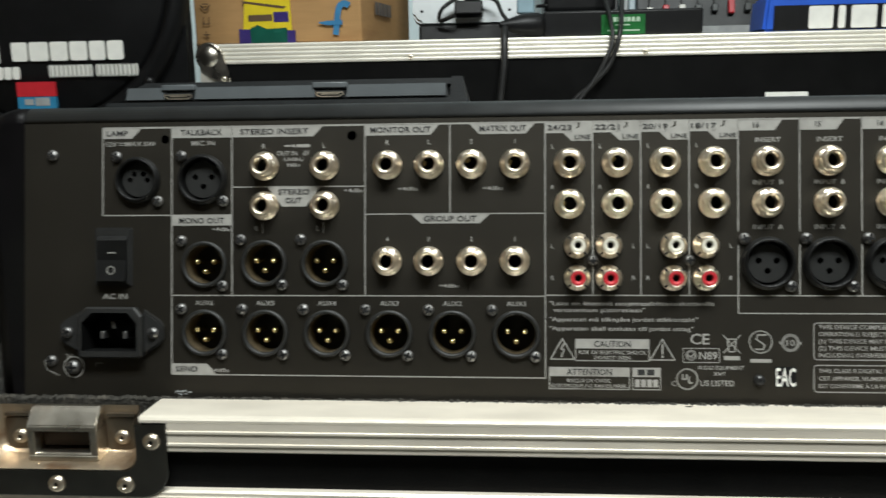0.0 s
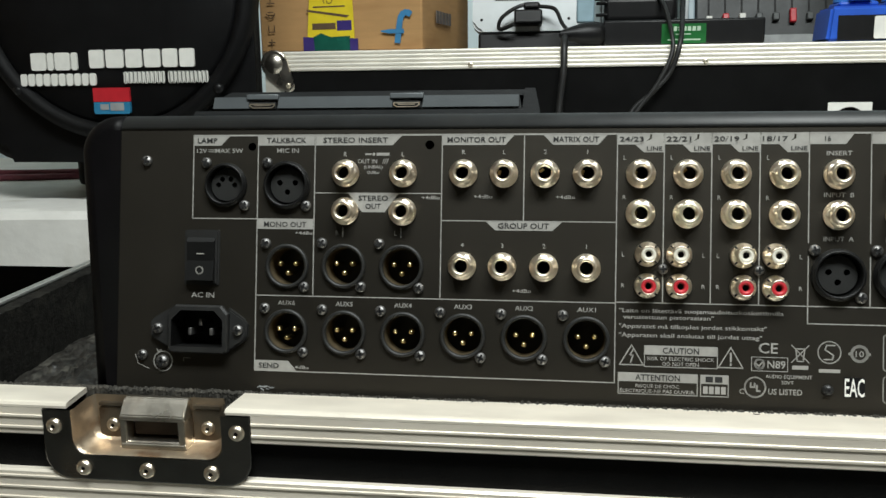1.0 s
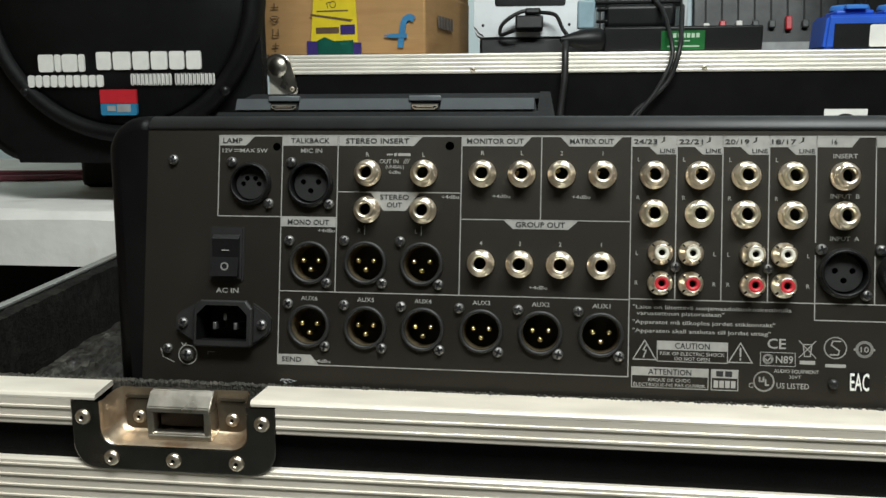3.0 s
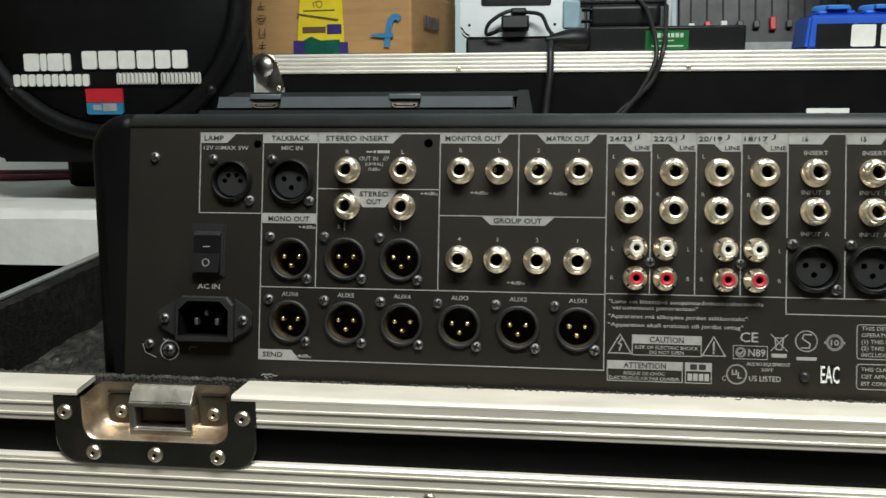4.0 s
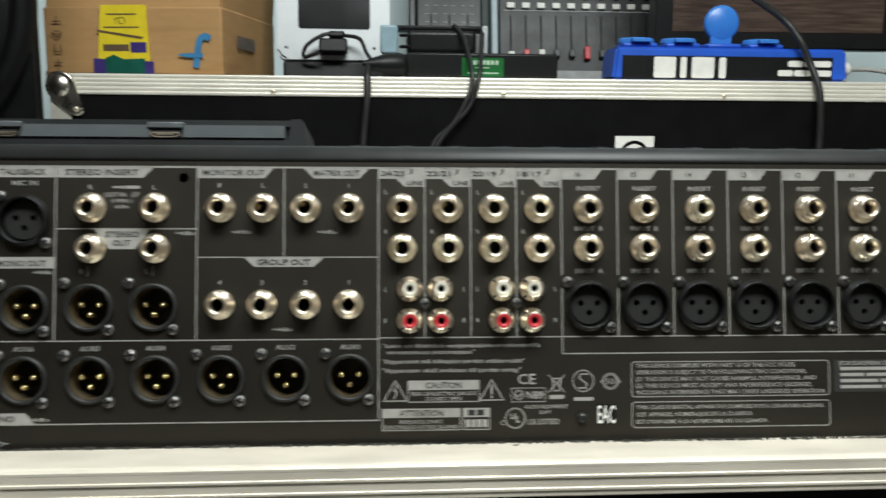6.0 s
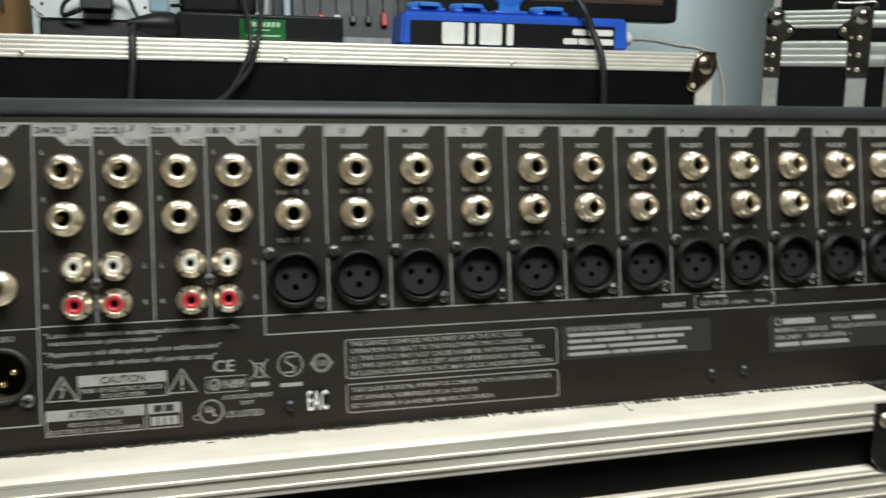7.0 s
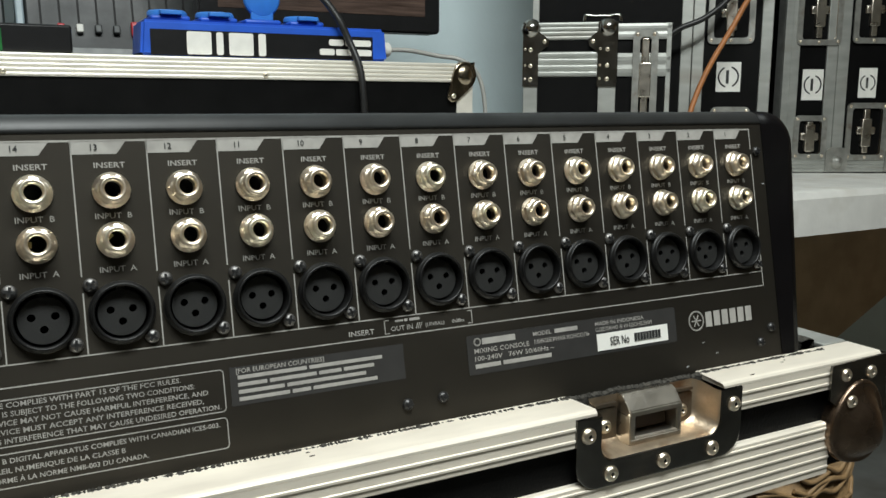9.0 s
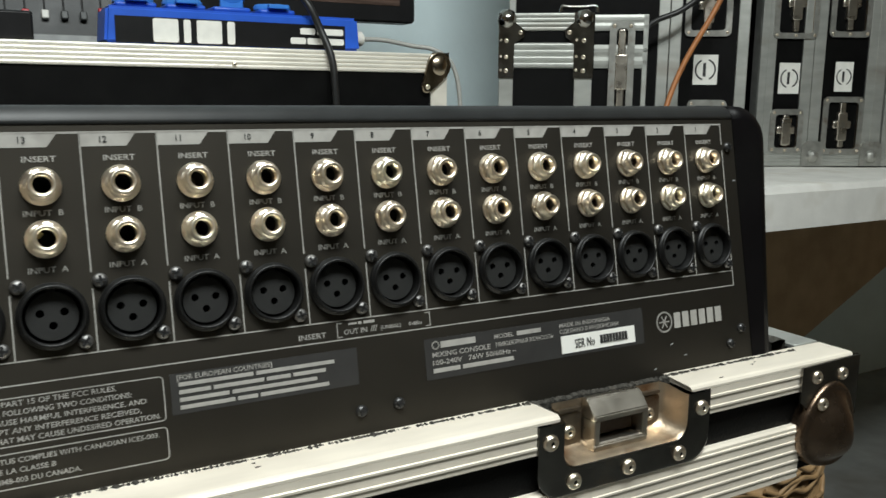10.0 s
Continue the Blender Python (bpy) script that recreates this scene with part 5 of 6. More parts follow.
ball_corner(bc, pose(BX0 - 0.001, BF - 0.0005, BT + 0.002) @ Matrix.Diagonal((-1, 1, 1, 1)), M_CUP)
bm = bmesh.new()
prism(bm, [(0.3430, 1.0010), (0.3985, 1.0010), (0.3985, 1.0535), (0.3430, 1.0535)], BF + 0.0031, BF + 0.0039)
st = part("round_emblem_sticker", bm, M_WHITE, bc, "white square sticker with a dark round emblem")
bm = bmesh.new()
ring_flat(bm, 0.3708, 1.0265, 0.0185, 0.0045, BF + 0.0028)
part("emblem", bm, M_INK, st)

# ---- cardboard box ----
cbm = pose(-0.4560, 0.8740, BT, 0, 0, -9)
cb = thing("cardboard_box", "worn brown cardboard box sealed with yellow tape", "box", cbm)
BW, BD, BH = 0.2560, 0.245, 0.092
bm = bmesh.new()
box(bm, 0, BW, 0, BD, 0.0005, BH, 0.003, 2)
for v in bm.verts:
    v.co.y += 0.003 * noise.noise(v.co * 18)
    v.co.z += 0.0008 * noise.noise(v.co * 30 + Vector((3, 0, 0)))
part("carton", bm, M_CARD, cb)
bm = bmesh.new()
flap = [(0.003, BH - 0.001), (BW - 0.003, BH - 0.001), (BW - 0.001, BH + 0.10), (0.004, BH + 0.10)]
prism(bm, flap, 0.003, 0.007)
for v in bm.verts:
    if v.co.z > BH + 0.05:
        v.co.y += 0.018
part("front_flap", bm, M_CARD, cb)
bm = bmesh.new()
vs = [(BW - 0.002, 0.010, BH - 0.001), (BW - 0.002, BD - 0.006, BH - 0.030), (BW + 0.004, BD + 0.004, BH + 0.10), (BW + 0.002, 0.012, BH + 0.10)]
a = [bm.verts.new(v) for v in vs]
b = [bm.verts.new(Vector(v) - Vector((0.004, 0, 0))) for v in vs]
bm.faces.new(a)
bm.faces.new(b[::-1])
for i in range(4):
    bm.faces.new((a[i], b[i], b[(i + 1) % 4], a[(i + 1) % 4]))
part("side_flap", bm, M_CARD, cb)
bm = bmesh.new()
tx0, tx1 = 0.082, 0.153
prism(bm, [(tx0 - 0.003, 0.016), (tx1 + 0.001, 0.016), (tx1 - 0.002, BH + 0.002), (tx0 + 0.004, BH + 0.002)], -0.0045, -0.0028)
tp = part("yellow_tape", bm, M_YELLOW, cb, "wide yellow printed packing tape")
bm = bmesh.new()
prism(bm, [(tx0 - 0.009, 0.0015), (tx1 + 0.006, -0.004), (tx1 + 0.006, 0.018), (tx0 - 0.009, 0.022)], -0.0052, -0.0031)
rect(bm, tx0 + 0.045, tx1 - 0.003, 0.030, 0.044, -0.0048)
part("navy_band", bm, M_NAVY, tp)
bm = bmesh.new()
prism(bm, [(tx0 + 0.010, -0.004), (tx1 - 0.006, -0.005), (tx1 - 0.006, 0.022), (tx0 + 0.035, 0.021), (tx0 + 0.020, 0.027), (tx0 + 0.008, 0.022)], -0.0058, -0.0044)
part("green_tape", bm, M_TEAL, tp)
bm = bmesh.new()
prism(bm, [(tx0 - 0.002, 0.058), (tx1 - 0.010, 0.048), (tx1 - 0.006, 0.051), (tx0 - 0.002, 0.061)], -0.0049, -0.0044)
rect(bm, tx0 + 0.006, tx0 + 0.043, 0.032, 0.041, -0.0048)
rect(bm, tx0 + 0.012, tx0 + 0.055, 0.0805, 0.0825, -0.0048)
rect(bm, tx0 + 0.008, tx0 + 0.058, 0.0630, 0.0650, -0.0048)
ring_flat(bm, tx0 + 0.034, 0.073, 0.0045, 0.001, -0.0048, 14)
line(bm, [(tx0 + 0.026, 0.069), (tx0 + 0.024, 0.075), (tx0 + 0.030, 0.077)], 0.001, -0.0048)
part("tape_print", bm, M_BROWNINK, tp)
bm = bmesh.new()
hook = [Vector(p) for p in ((0.2405, 0.0485), (0.2365, 0.0515), (0.2320, 0.0520), (0.2280, 0.0500), (0.2252, 0.0455), (0.2236, 0.0390), (0.2195, 0.0100))]
sides = ([], [])
for k, p in enumerate(hook):
    d = (hook[min(k + 1, 6)] - hook[max(k - 1, 0)]).normalized() * 0.0044
    sides[0].append((p.x - d.y, p.y + d.x))
    sides[1].append((p.x + d.y, p.y - d.x))
prism(bm, sides[0] + sides[1][::-1], -0.0044, -0.0041)
emblem = part("blue_emblem", bm, M_BLUEINK, cb, "blue printed emblem")
bm = bmesh.new()
prism(bm, [(0.1950, 0.0262), (0.2080, 0.0235), (0.2300, 0.0235), (0.2300, 0.0295), (0.2080, 0.0295), (0.1950, 0.0280)], -0.0050, -0.0047)
part("emblem_bar", bm, M_BLUEINK, emblem)
bm = bmesh.new()
for z, k in ((0.016, 0), (0.035, 1), (0.054, 2), (0.072, 3)):
    if k == 0:
        line(bm, [(0.016, z), (0.026, z)], 0.0016, -0.0042)
        line(bm, [(0.021, z - 0.004), (0.021, z + 0.004)], 0.0016, -0.0042)
    elif k == 1:
        line(bm, [(0.017, z + 0.005), (0.017, z - 0.004), (0.026, z - 0.004), (0.026, z + 0.005)], 0.0014, -0.0042)
    elif k == 2:
        line(bm, [(0.014, z + 0.003), (0.019, z - 0.003), (0.023, z - 0.003), (0.028, z + 0.003)], 0.0016, -0.0042)
        line(bm, [(0.017, z + 0.005), (0.025, z + 0.005)], 0.0016, -0.0042)
    else:
        line(bm, [(0.016, z), (0.027, z)], 0.0016, -0.0042)
        line(bm, [(0.021, z), (0.021, z + 0.006)], 0.0016, -0.0042)
part("handling_marks", bm, M_BROWNINK, cb)
bm = bmesh.new()
msd = Matrix.Translation((BW, 0, 0)) @ pose(0, 0, 0, 0, 0, 90)
for k in range(5):
    prism(bm, [(0.055 + 0.016 * k, 0.040), (0.066 + 0.016 * k, 0.040), (0.066 + 0.016 * k, 0.058), (0.055 + 0.016 * k, 0.058)], -0.0042, -0.0030, 0, msd)
part("side_print", bm, mat("faded_ink", (0.10, 0.085, 0.075), 0.75, 0, 0.3, 60, 0), cb)

# ---- silver portable screen ----
ps = thing("portable_screen", "silver portable video screen with dark display, leaning back", "screen", pose(-0.060, 0.945, BT, -9, 0, 2))
bm = bmesh.new()
prism(bm, rounded(-0.084, 0.086, 0.030, 0.250, 0.016, 6), 0.0, 0.022)
ed = [e for e in bm.edges if all(abs(v.co.y) < 1e-6 for v in e.verts)]
bmesh.ops.bevel(bm, geom=ed, offset=0.004, segments=3, affect="EDGES")
part("bezel", bm, M_SILVER, ps)
bm = bmesh.new()
prism(bm, rounded(-0.052, 0.056, 0.077, 0.235, 0.004, 3), -0.0012, 0.002)
part("display", bm, M_SCREEN, ps)
bm = bmesh.new()
box(bm, -0.075, 0.11, 0.0, 0.11, 0.0005, 0.029, 0.004)
part("base", bm, M_BLACK, ps)
for x in (-0.070, 0.062):
    bm = bmesh.new()
    lathe(bm, [(0.0022, -0.0002), (0.0020, -0.0012), (0.0002, -0.0014)], 10, (x, 0, 0.048))
    part("screw", bm, M_DARK, ps)
bm = bmesh.new()
box(bm, -0.020, 0.022, -0.030, -0.006, 0.035, 0.056, 0.003)
box(bm, -0.006, 0.018, -0.030, -0.010, 0.0575, 0.067, 0.003)
pl = part("adaptor_plug", bm, M_BLACK, ps, "black adaptor plug")
bm = bmesh.new()
tube(bm, [(0.018, -0.02, 0.062), (-0.010, -0.026, 0.062), (-0.038, -0.022, 0.046), (-0.042, -0.016, 0.030), (-0.020, -0.03, 0.034)], 0.0030)
tube(bm, [(0.018, -0.02, 0.062), (0.040, -0.03, 0.055), (0.050, -0.05, 0.030), (0.058, -0.085, 0.010)], 0.0030)
part("adaptor_cable", bm, M_RUBBER, ps)

# ---- black amplifier box with green label and a charger on it ----
ab = thing("black_equipment_box", "flat black equipment box with a green label", "equipment box", pose(0, 0, BT))
bm = bmesh.new()
box(bm, 0.048, 0.262, 0.834, 0.98, 0.0005, 0.0345, 0.003)
part("housing", bm, M_BLACK, ab)
bm = bmesh.new()
prism(bm, [(0.1265, 0.0020), (0.1850, 0.0020), (0.1850, 0.0280), (0.1265, 0.0280)], 0.8332, 0.8338)
gl = part("green_label", bm, M_GREEN, ab, "small green printed label")
bm = bmesh.new()
for k in range(7):
    rect(bm, 0.136 + 0.0062 * k, 0.1405 + 0.0062 * k, 0.0185, 0.0245, 0.8329)
rect(bm, 0.145, 0.165, 0.0135, 0.0150, 0.8329)
rect(bm, 0.135, 0.178, 0.0060, 0.0080, 0.8329)
part("label_print", bm, mat("label_white", (0.45, 0.6, 0.45), 0.5, 0, 0.1, 50, 0), gl)
ch_ = thing("plug_charger", "black mains charger with pale blue pin plate", "charger", pose(0.0, 0.87, BT + 0.0345))
bm = bmesh.new()
box(bm, 0.050, 0.150, 0.0, 0.07, 0.0005, 0.034, 0.007, 3)
box(bm, 0.030, 0.165, 0.01, 0.06, 0.0345, 0.041, 0.002)
part("charger_body", bm, M_BLACK, ch_)
bm = bmesh.new()
box(bm, 0.012, 0.037, -0.001, 0.012, 0.000, 0.040, 0.003)
part("pin_plate", bm, mat("pale_blue_plastic", (0.28, 0.40, 0.46), 0.4, 0, 0.1, 50, 0), ch_)
for z in (0.010, 0.026):
    bm = bmesh.new()
    lathe(bm, [(0.0024, 0.0), (0.0024, -0.014), (0.0015, -0.0165), (0.0002, -0.017)], 12, m=Matrix.Translation((0.040, 0.004, z)) @ pose(0, 0, 0, 0, 0, 60))
    part("pin", bm, M_BLACK, ch_)
bm = bmesh.new()
box(bm, 0.158, 0.166, 0.0, 0.03, 0.0, 0.0405, 0.002)
part("edge_strip", bm, M_SILVER, ch_)

# ---- fader desks leaning at the back ----
def fader_desk(name, m, w, h, faders, label, knobs=True):
    t = thing(name, label, "mixer", m)
    bm = bmesh.new()
    box(bm, 0, w, 0, 0.05, 0, h, 0.004)
    part("housing", bm, M_MIXFACE, t)
    bm = bmesh.new()
    box(bm, -0.006, w + 0.006, -0.006, 0.03, -0.004, 0.022, 0.003)
    part("front_lip", bm, M_DUSTGREY, t)
    bm = bmesh.new()
    box(bm, -0.014, -0.001, -0.004, 0.055, 0, h, 0.003)
    part("side_cheek", bm, mat("cheek_" + name, (0.32, 0.40, 0.44) if knobs else (0.02, 0.022, 0.023), 0.45, 0, 0.1, 50, 0.1, 400), t)
    step = w / (faders + 0.6)
    bms = bmesh.new()
    box(bms, -0.0016, 0.0016, -0.0012, 0.0, 0.045, 0.128)
    slot = to_mesh("fader_slot", bms, M_DARK)
    bmk = bmesh.new()
    lathe(bmk, [(0.007, 0), (0.0065, -0.010), (0.005, -0.013), (0.0002, -0.013)], 14)
    kn = to_mesh("knob", bmk, M_BLACK)
    bmk = bmesh.new()
    box(bmk, -0.0075, 0.0075, -0.006, 0.0, -0.0055, 0.0055, 0.0015)
    btn = to_mesh("button", bmk, M_WHITE)
    bmk = bmesh.new()
    lathe(bmk, [(0.0035, -0.0131), (0.0030, -0.0150), (0.0002, -0.0152)], 10)
    tip = to_mesh("knob_cap", bmk, M_WHITE)
    for i in range(faders):
        x = step * (i + 0.8)
        part("fader_slot", slot, None, t, m=pose(x, 0, 0))
        bm = bmesh.new()
        zc = 0.054 if (i * 7) % 5 else 0.050
        box(bm, x - 0.0055, x + 0.0055, -0.012, -0.0015, zc - 0.008, zc + (0.017 if i == 5 else 0.006), 0.002)
        part("fader_cap", bm, (M_RED if i in (1, 5) else M_WHITE if i in (0, 2) else M_GREY), t)
        if knobs:
            for r in range(7):
                kb = part("knob", kn, None, t, m=pose(x, 0, 0.168 + 0.030 * r))
                part("knob_cap", tip, None, kb)
            part("button", btn, None, t, m=pose(x, -0.001, 0.146))
    if knobs:
        bm = bmesh.new()
        prism(bm, [(0.01, 0.1365), (w - 0.01, 0.1365), (w - 0.01, 0.1385), (0.01, 0.1385)], -0.0012, 0.0)
        part("printed_rule", bm, M_DUSTGREY, t)
    else:
        bm = bmesh.new()
        for i in range(faders):
            for r in range(9):
                x = step * (i + 0.8)
                rect(bm, x - 0.012, x - 0.004, 0.05 + 0.016 * r, 0.0515 + 0.016 * r, -0.0006)
                rect(bm, x + 0.004, x + 0.012, 0.05 + 0.016 * r, 0.0515 + 0.016 * r, -0.0006)
        part("scale_print", bm, M_DUSTGREY, t)


fader_desk("fader_mixer", pose(0.2290, 1.235, BT + 0.010, -14, 0, 0), 0.362, 0.40, 12, "dusty dark grey fader mixer leaning against the wall")
fader_desk("graphic_equaliser", pose(0.0750, 1.250, BT + 0.010, -14, 0, 0), 0.125, 0.40, 3, "dark grey equaliser panel standing upright", knobs=False)

# ---- monitor behind the extension box ----
tv = thing("flat_monitor", "black flat monitor with glossy dark screen", "monitor", pose(0.665, 1.035, BT, 0, 0, -2))
bm = bmesh.new()
prism(bm, rounded(-0.205, 0.205, 0.060, 0.330, 0.008, 4), 0.0, 0.035)
ed = [e for e in bm.edges if all(abs(v.co.y) < 1e-6 for v in e.verts)]
bmesh.ops.bevel(bm, geom=ed, offset=0.003, segments=2, affect="EDGES")
part("casing", bm, M_BLACK, tv)
bm = bmesh.new()
prism(bm, [(-0.175, 0.088), (0.176, 0.088), (0.176, 0.310), (-0.175, 0.310)], -0.001, 0.004)
part("screen", bm, M_REFLBANDS, tv, "glossy dark screen with brown reflected bands painted on")
bm = bmesh.new()
box(bm, -0.03, 0.03, 0.006, 0.03, 0.004, 0.07)
box(bm, -0.10, 0.10, -0.05, 0.09, 0.0005, 0.008, 0.002)
part("foot", bm, M_BLACK, tv)

# ---- blue extension box ----
eb = thing("extension_box", "blue plastic extension box with flap-covered sockets", "extension box", pose(0.010, 0, BT))
bm = bmesh.new()
prism(bm, [(0.330, 0.0005), (0.672, 0.0005), (0.668, 0.046), (0.334, 0.046)], 0.832, 0.905)
ed = [e for e in bm.edges]
bmesh.ops.bevel(bm, geom=ed, offset=0.004, segments=3, affect="EDGES")
part("housing", bm, M_BLUE, eb)
bm = bmesh.new()
prism(bm, [(0.343, 0.0018), (0.648, 0.0018), (0.648, 0.0340), (0.343, 0.0340)], 0.8305, 0.8318)
bl = part("front_label", bm, M_BLACK, eb, "black label with white block lettering")
for x0, x1, z0, z1 in ((0.3880, 0.4195, 0.0035, 0.0325), (0.4260, 0.4350, 0.0035, 0.0325), (0.4425, 0.4750, 0.0035, 0.0325), (0.4820, 0.4920, 0.0035, 0.0325), (0.582, 0.604, 0.0205, 0.0290), (0.606, 0.645, 0.0205, 0.0290), (0.568, 0.590, 0.0075, 0.0160), (0.592, 0.616, 0.0075, 0.0160), (0.618, 0.646, 0.0075, 0.0160)):
    bm = bmesh.new()
    prism(bm, rounded(x0, x1, z0, z1, 0.0025, 3), 0.8299, 0.8305)
    part("white_block", bm, M_WHITE, bl)
for x in (0.372, 0.434, 0.494, 0.556):
    bm = bmesh.new()
    box(bm, x - 0.025, x + 0.025, 0.845, 0.895, 0.0460, 0.0530, 0.003)
    so = part("socket", bm, M_BLUE, eb)
    up = abs(x - 0.494) < 0.001
    bm = bmesh.new()
    if up:
        lathe(bm, [(0.0250, 0.004), (0.0262, 0.002), (0.0262, -0.001), (0.0225, -0.004), (0.0002, -0.0045)], 28, (x + 0.012, 0.893, 0.086))
        box(bm, x - 0.004, x + 0.028, 0.890, 0.897, 0.050, 0.072, 0.002)
    else:
        lathe(bm, [(0.0255, 0.0), (0.0255, -0.004), (0.0235, -0.007), (0.0002, -0.008)], 28, m=Matrix.Translation((x, 0.870, 0.0532)) @ pose(0, 0, 0, -90, 0, 0))
        box(bm, x - 0.014, x + 0.014, 0.838, 0.848, 0.0535, 0.0590, 0.001)
    part("flap_lid", bm, M_LIGHTBLUE, so, "raised round flap" if up else "closed round flap")
bm = bmesh.new()
lathe(bm, [(0.0125, 0.002), (0.0125, -0.008), (0.0105, -0.009), (0.0105, -0.018), (0.0075, -0.021), (0.0035, -0.022)], 18, m=Matrix.Translation((0.6705, 0.868, 0.020)) @ pose(0, 0, 0, 0, 0, 90))
gd = part("cable_gland", bm, M_WHITE, eb, "white cable gland")
bm = bmesh.new()
tube(bm, [(0.690, 0.868, 0.020), (0.725, 0.868, 0.020), (0.770, 0.862, 0.013), (0.800, 0.850, 0.008), (0.824, 0.840, -0.010), (0.838, 0.838, -0.05), (0.843, 0.842, -0.12), (0.845, 0.86, -0.178)], 0.0034)
part("mains_lead", bm, M_GREYCABLE, gd)


def cord(name, pts, r, material, label):
    bm = bmesh.new()
    tube(bm, [(x, y, z + (0.008 if z > 1.0 else -0.004)) for x, y, z in pts], r)
    solid(name, bm, material, label, "cable")


# plug with its lead hanging over the case edge
pg = thing("black_plug", "black mains plug with lead hanging over the case edge", "plug")
bm = bmesh.new()
lathe(bm, [(0.004, -0.045), (0.010, -0.028), (0.0155, -0.010), (0.0165, 0.008), (0.014, 0.016), (0.0002, 0.017)], 18, m=Matrix.Translation((0.032, 0.836, BT + 0.0172)) @ pose(0, 0, 0, 0, 0, -75))
part("plug_body", bm, M_BLACK, pg)
bm = bmesh.new()
tube(bm, [(-0.004, 0.824, 1.146), (-0.0045, 0.805, 1.132), (-0.005, 0.797, 1.098), (-0.010, 0.795, 1.048), (-0.012, 0.785, 0.985), (-0.010, 0.76, 0.943), (0.05, 0.75, 0.941), (0.15, 0.76, 0.941)], 0.0048)
part("lead", bm, M_RUBBER, pg)
cord("black_cable", [(0.118, 0.880, 1.200), (0.130, 0.855, 1.180), (0.137, 0.812, 1.140), (0.137, 0.800, 1.110), (0.118, 0.796, 1.070), (0.092, 0.794, 1.035), (0.060, 0.785, 0.990), (0.05, 0.75, 0.9445), (0.12, 0.72, 0.9445)], 0.0031, M_RUBBER, "thin black cable hanging over the case edge")
cord("black_cable", [(0.160, 0.885, 1.200), (0.154, 0.840, 1.160), (0.148, 0.802, 1.128), (0.136, 0.798, 1.088), (0.112, 0.797, 1.060), (0.085, 0.796, 1.033), (0.070, 0.780, 0.985), (0.07, 0.74, 0.9445), (0.20, 0.71, 0.9445)], 0.0034, M_RUBBER, "thin black cable hanging over the case edge")
cord("black_cable", [(0.525, 0.98, 1.300), (0.576, 0.85, 1.222), (0.600, 0.822, 1.185), (0.616, 0.815, 1.150), (0.626, 0.803, 1.115), (0.629, 0.799, 1.080), (0.630, 0.798, 1.030), (0.62, 0.785, 0.975), (0.60, 0.75, 0.9448), (0.50, 0.72, 0.9448)], 0.0050, M_RUBBER, "black cable hanging over the blue box and case")

# ---- loudspeaker ----
sp = thing("loudspeaker", "black moulded loudspeaker with round front and white stickers", "loudspeaker", pose(0.004, 0.62, 0.007))
SX, SZ = -0.562, 1.197
bm = bmesh.new()
prism(bm, rounded(-0.785, -0.384, 0.983, 1.470, 0.066, 8), 0.018, 0.30)
ed = [e for e in bm.edges if all(abs(v.co.y - 0.018) < 1e-6 for v in e.verts)]
bmesh.ops.bevel(bm, geom=ed, offset=0.022, segments=5, affect="EDGES")
for f in bm.faces:
    f.smooth = len(f.verts) == 4
for v in bm.verts:
    if v.co.y > 0.2:
        v.co.x = -0.568 + (v.co.x + 0.568) * 0.45
        v.co.z = 1.23 + (v.co.z - 1.23) * 0.92
part("cabinet", bm, M_SPK, sp)
bm = bmesh.new()
lathe(bm, [(0.187, 0.022), (0.186, 0.004), (0.180, -0.003), (0.172, -0.004), (0.166, 0.002), (0.164, 0.010)], 64, (SX, 0, SZ), cap=False)
part("front_ring", bm, M_SPK, sp)
bm = bmesh.new()
lathe(bm, [(0.166, 0.020), (0.165, 0.006), (0.160, 0.002), (0.1, 0.0), (0.0005, -0.0005)], 64, (SX, 0, SZ))
pn = part("round_cover", bm, M_SPK, sp)
def vinyl(x0, x1, z0, z1):
    b = bmesh.new()
    prism(b, rounded(x0, x1, z0, z1, 0.0028, 3), -0.0030, -0.0005)
    part("vinyl_block", b, M_WHITE, pn)


x = -0.668
for wd in (0.022, 0.010, 0.022, 0.010):
    vinyl(x, x + wd - 0.002, 1.0990, 1.1205)
    x += wd
x = -0.590
for wd in (0.022, 0.026, 0.024, 0.024, 0.022, 0.022):
    vinyl(x, x + wd - 0.003, 1.1010, 1.1230)
    x += wd
for k in range(10):
    vinyl(-0.684 + 0.0103 * k, -0.6757 + 0.0103 * k, 1.0800, 1.0950)
for k in range(10):
    vinyl(-0.546 + 0.0054 * k, -0.5416 + 0.0054 * k, 1.0815, 1.0965)
    vinyl(-0.488 + 0.0052 * k, -0.4838 + 0.0052 * k, 1.0815, 1.0965)
bm = bmesh.new()
prism(bm, [(-0.588, 1.0600), (-0.540, 1.0600), (-0.540, 1.0770), (-0.588, 1.0770)], -0.0040, 0.0)
part("red_badge", bm, M_RED, pn)
bm = bmesh.new()
prism(bm, rounded(-0.588, -0.540, 1.0450, 1.0595, 0.003, 3, (1, 1, 0, 0)), -0.0040, 0.0)
bb = part("blue_badge", bm, M_CYAN, pn)
bm = bmesh.new()
prism(bm, [(-0.579, 1.0500), (-0.568, 1.0500), (-0.568, 1.0570), (-0.579, 1.0570)], -0.0046, -0.0041)
prism(bm, [(-0.566, 1.0490), (-0.548, 1.0490), (-0.548, 1.0585), (-0.566, 1.0585)], -0.0044, -0.0041)
part("badge_print", bm, M_DUSTGREY, bb)
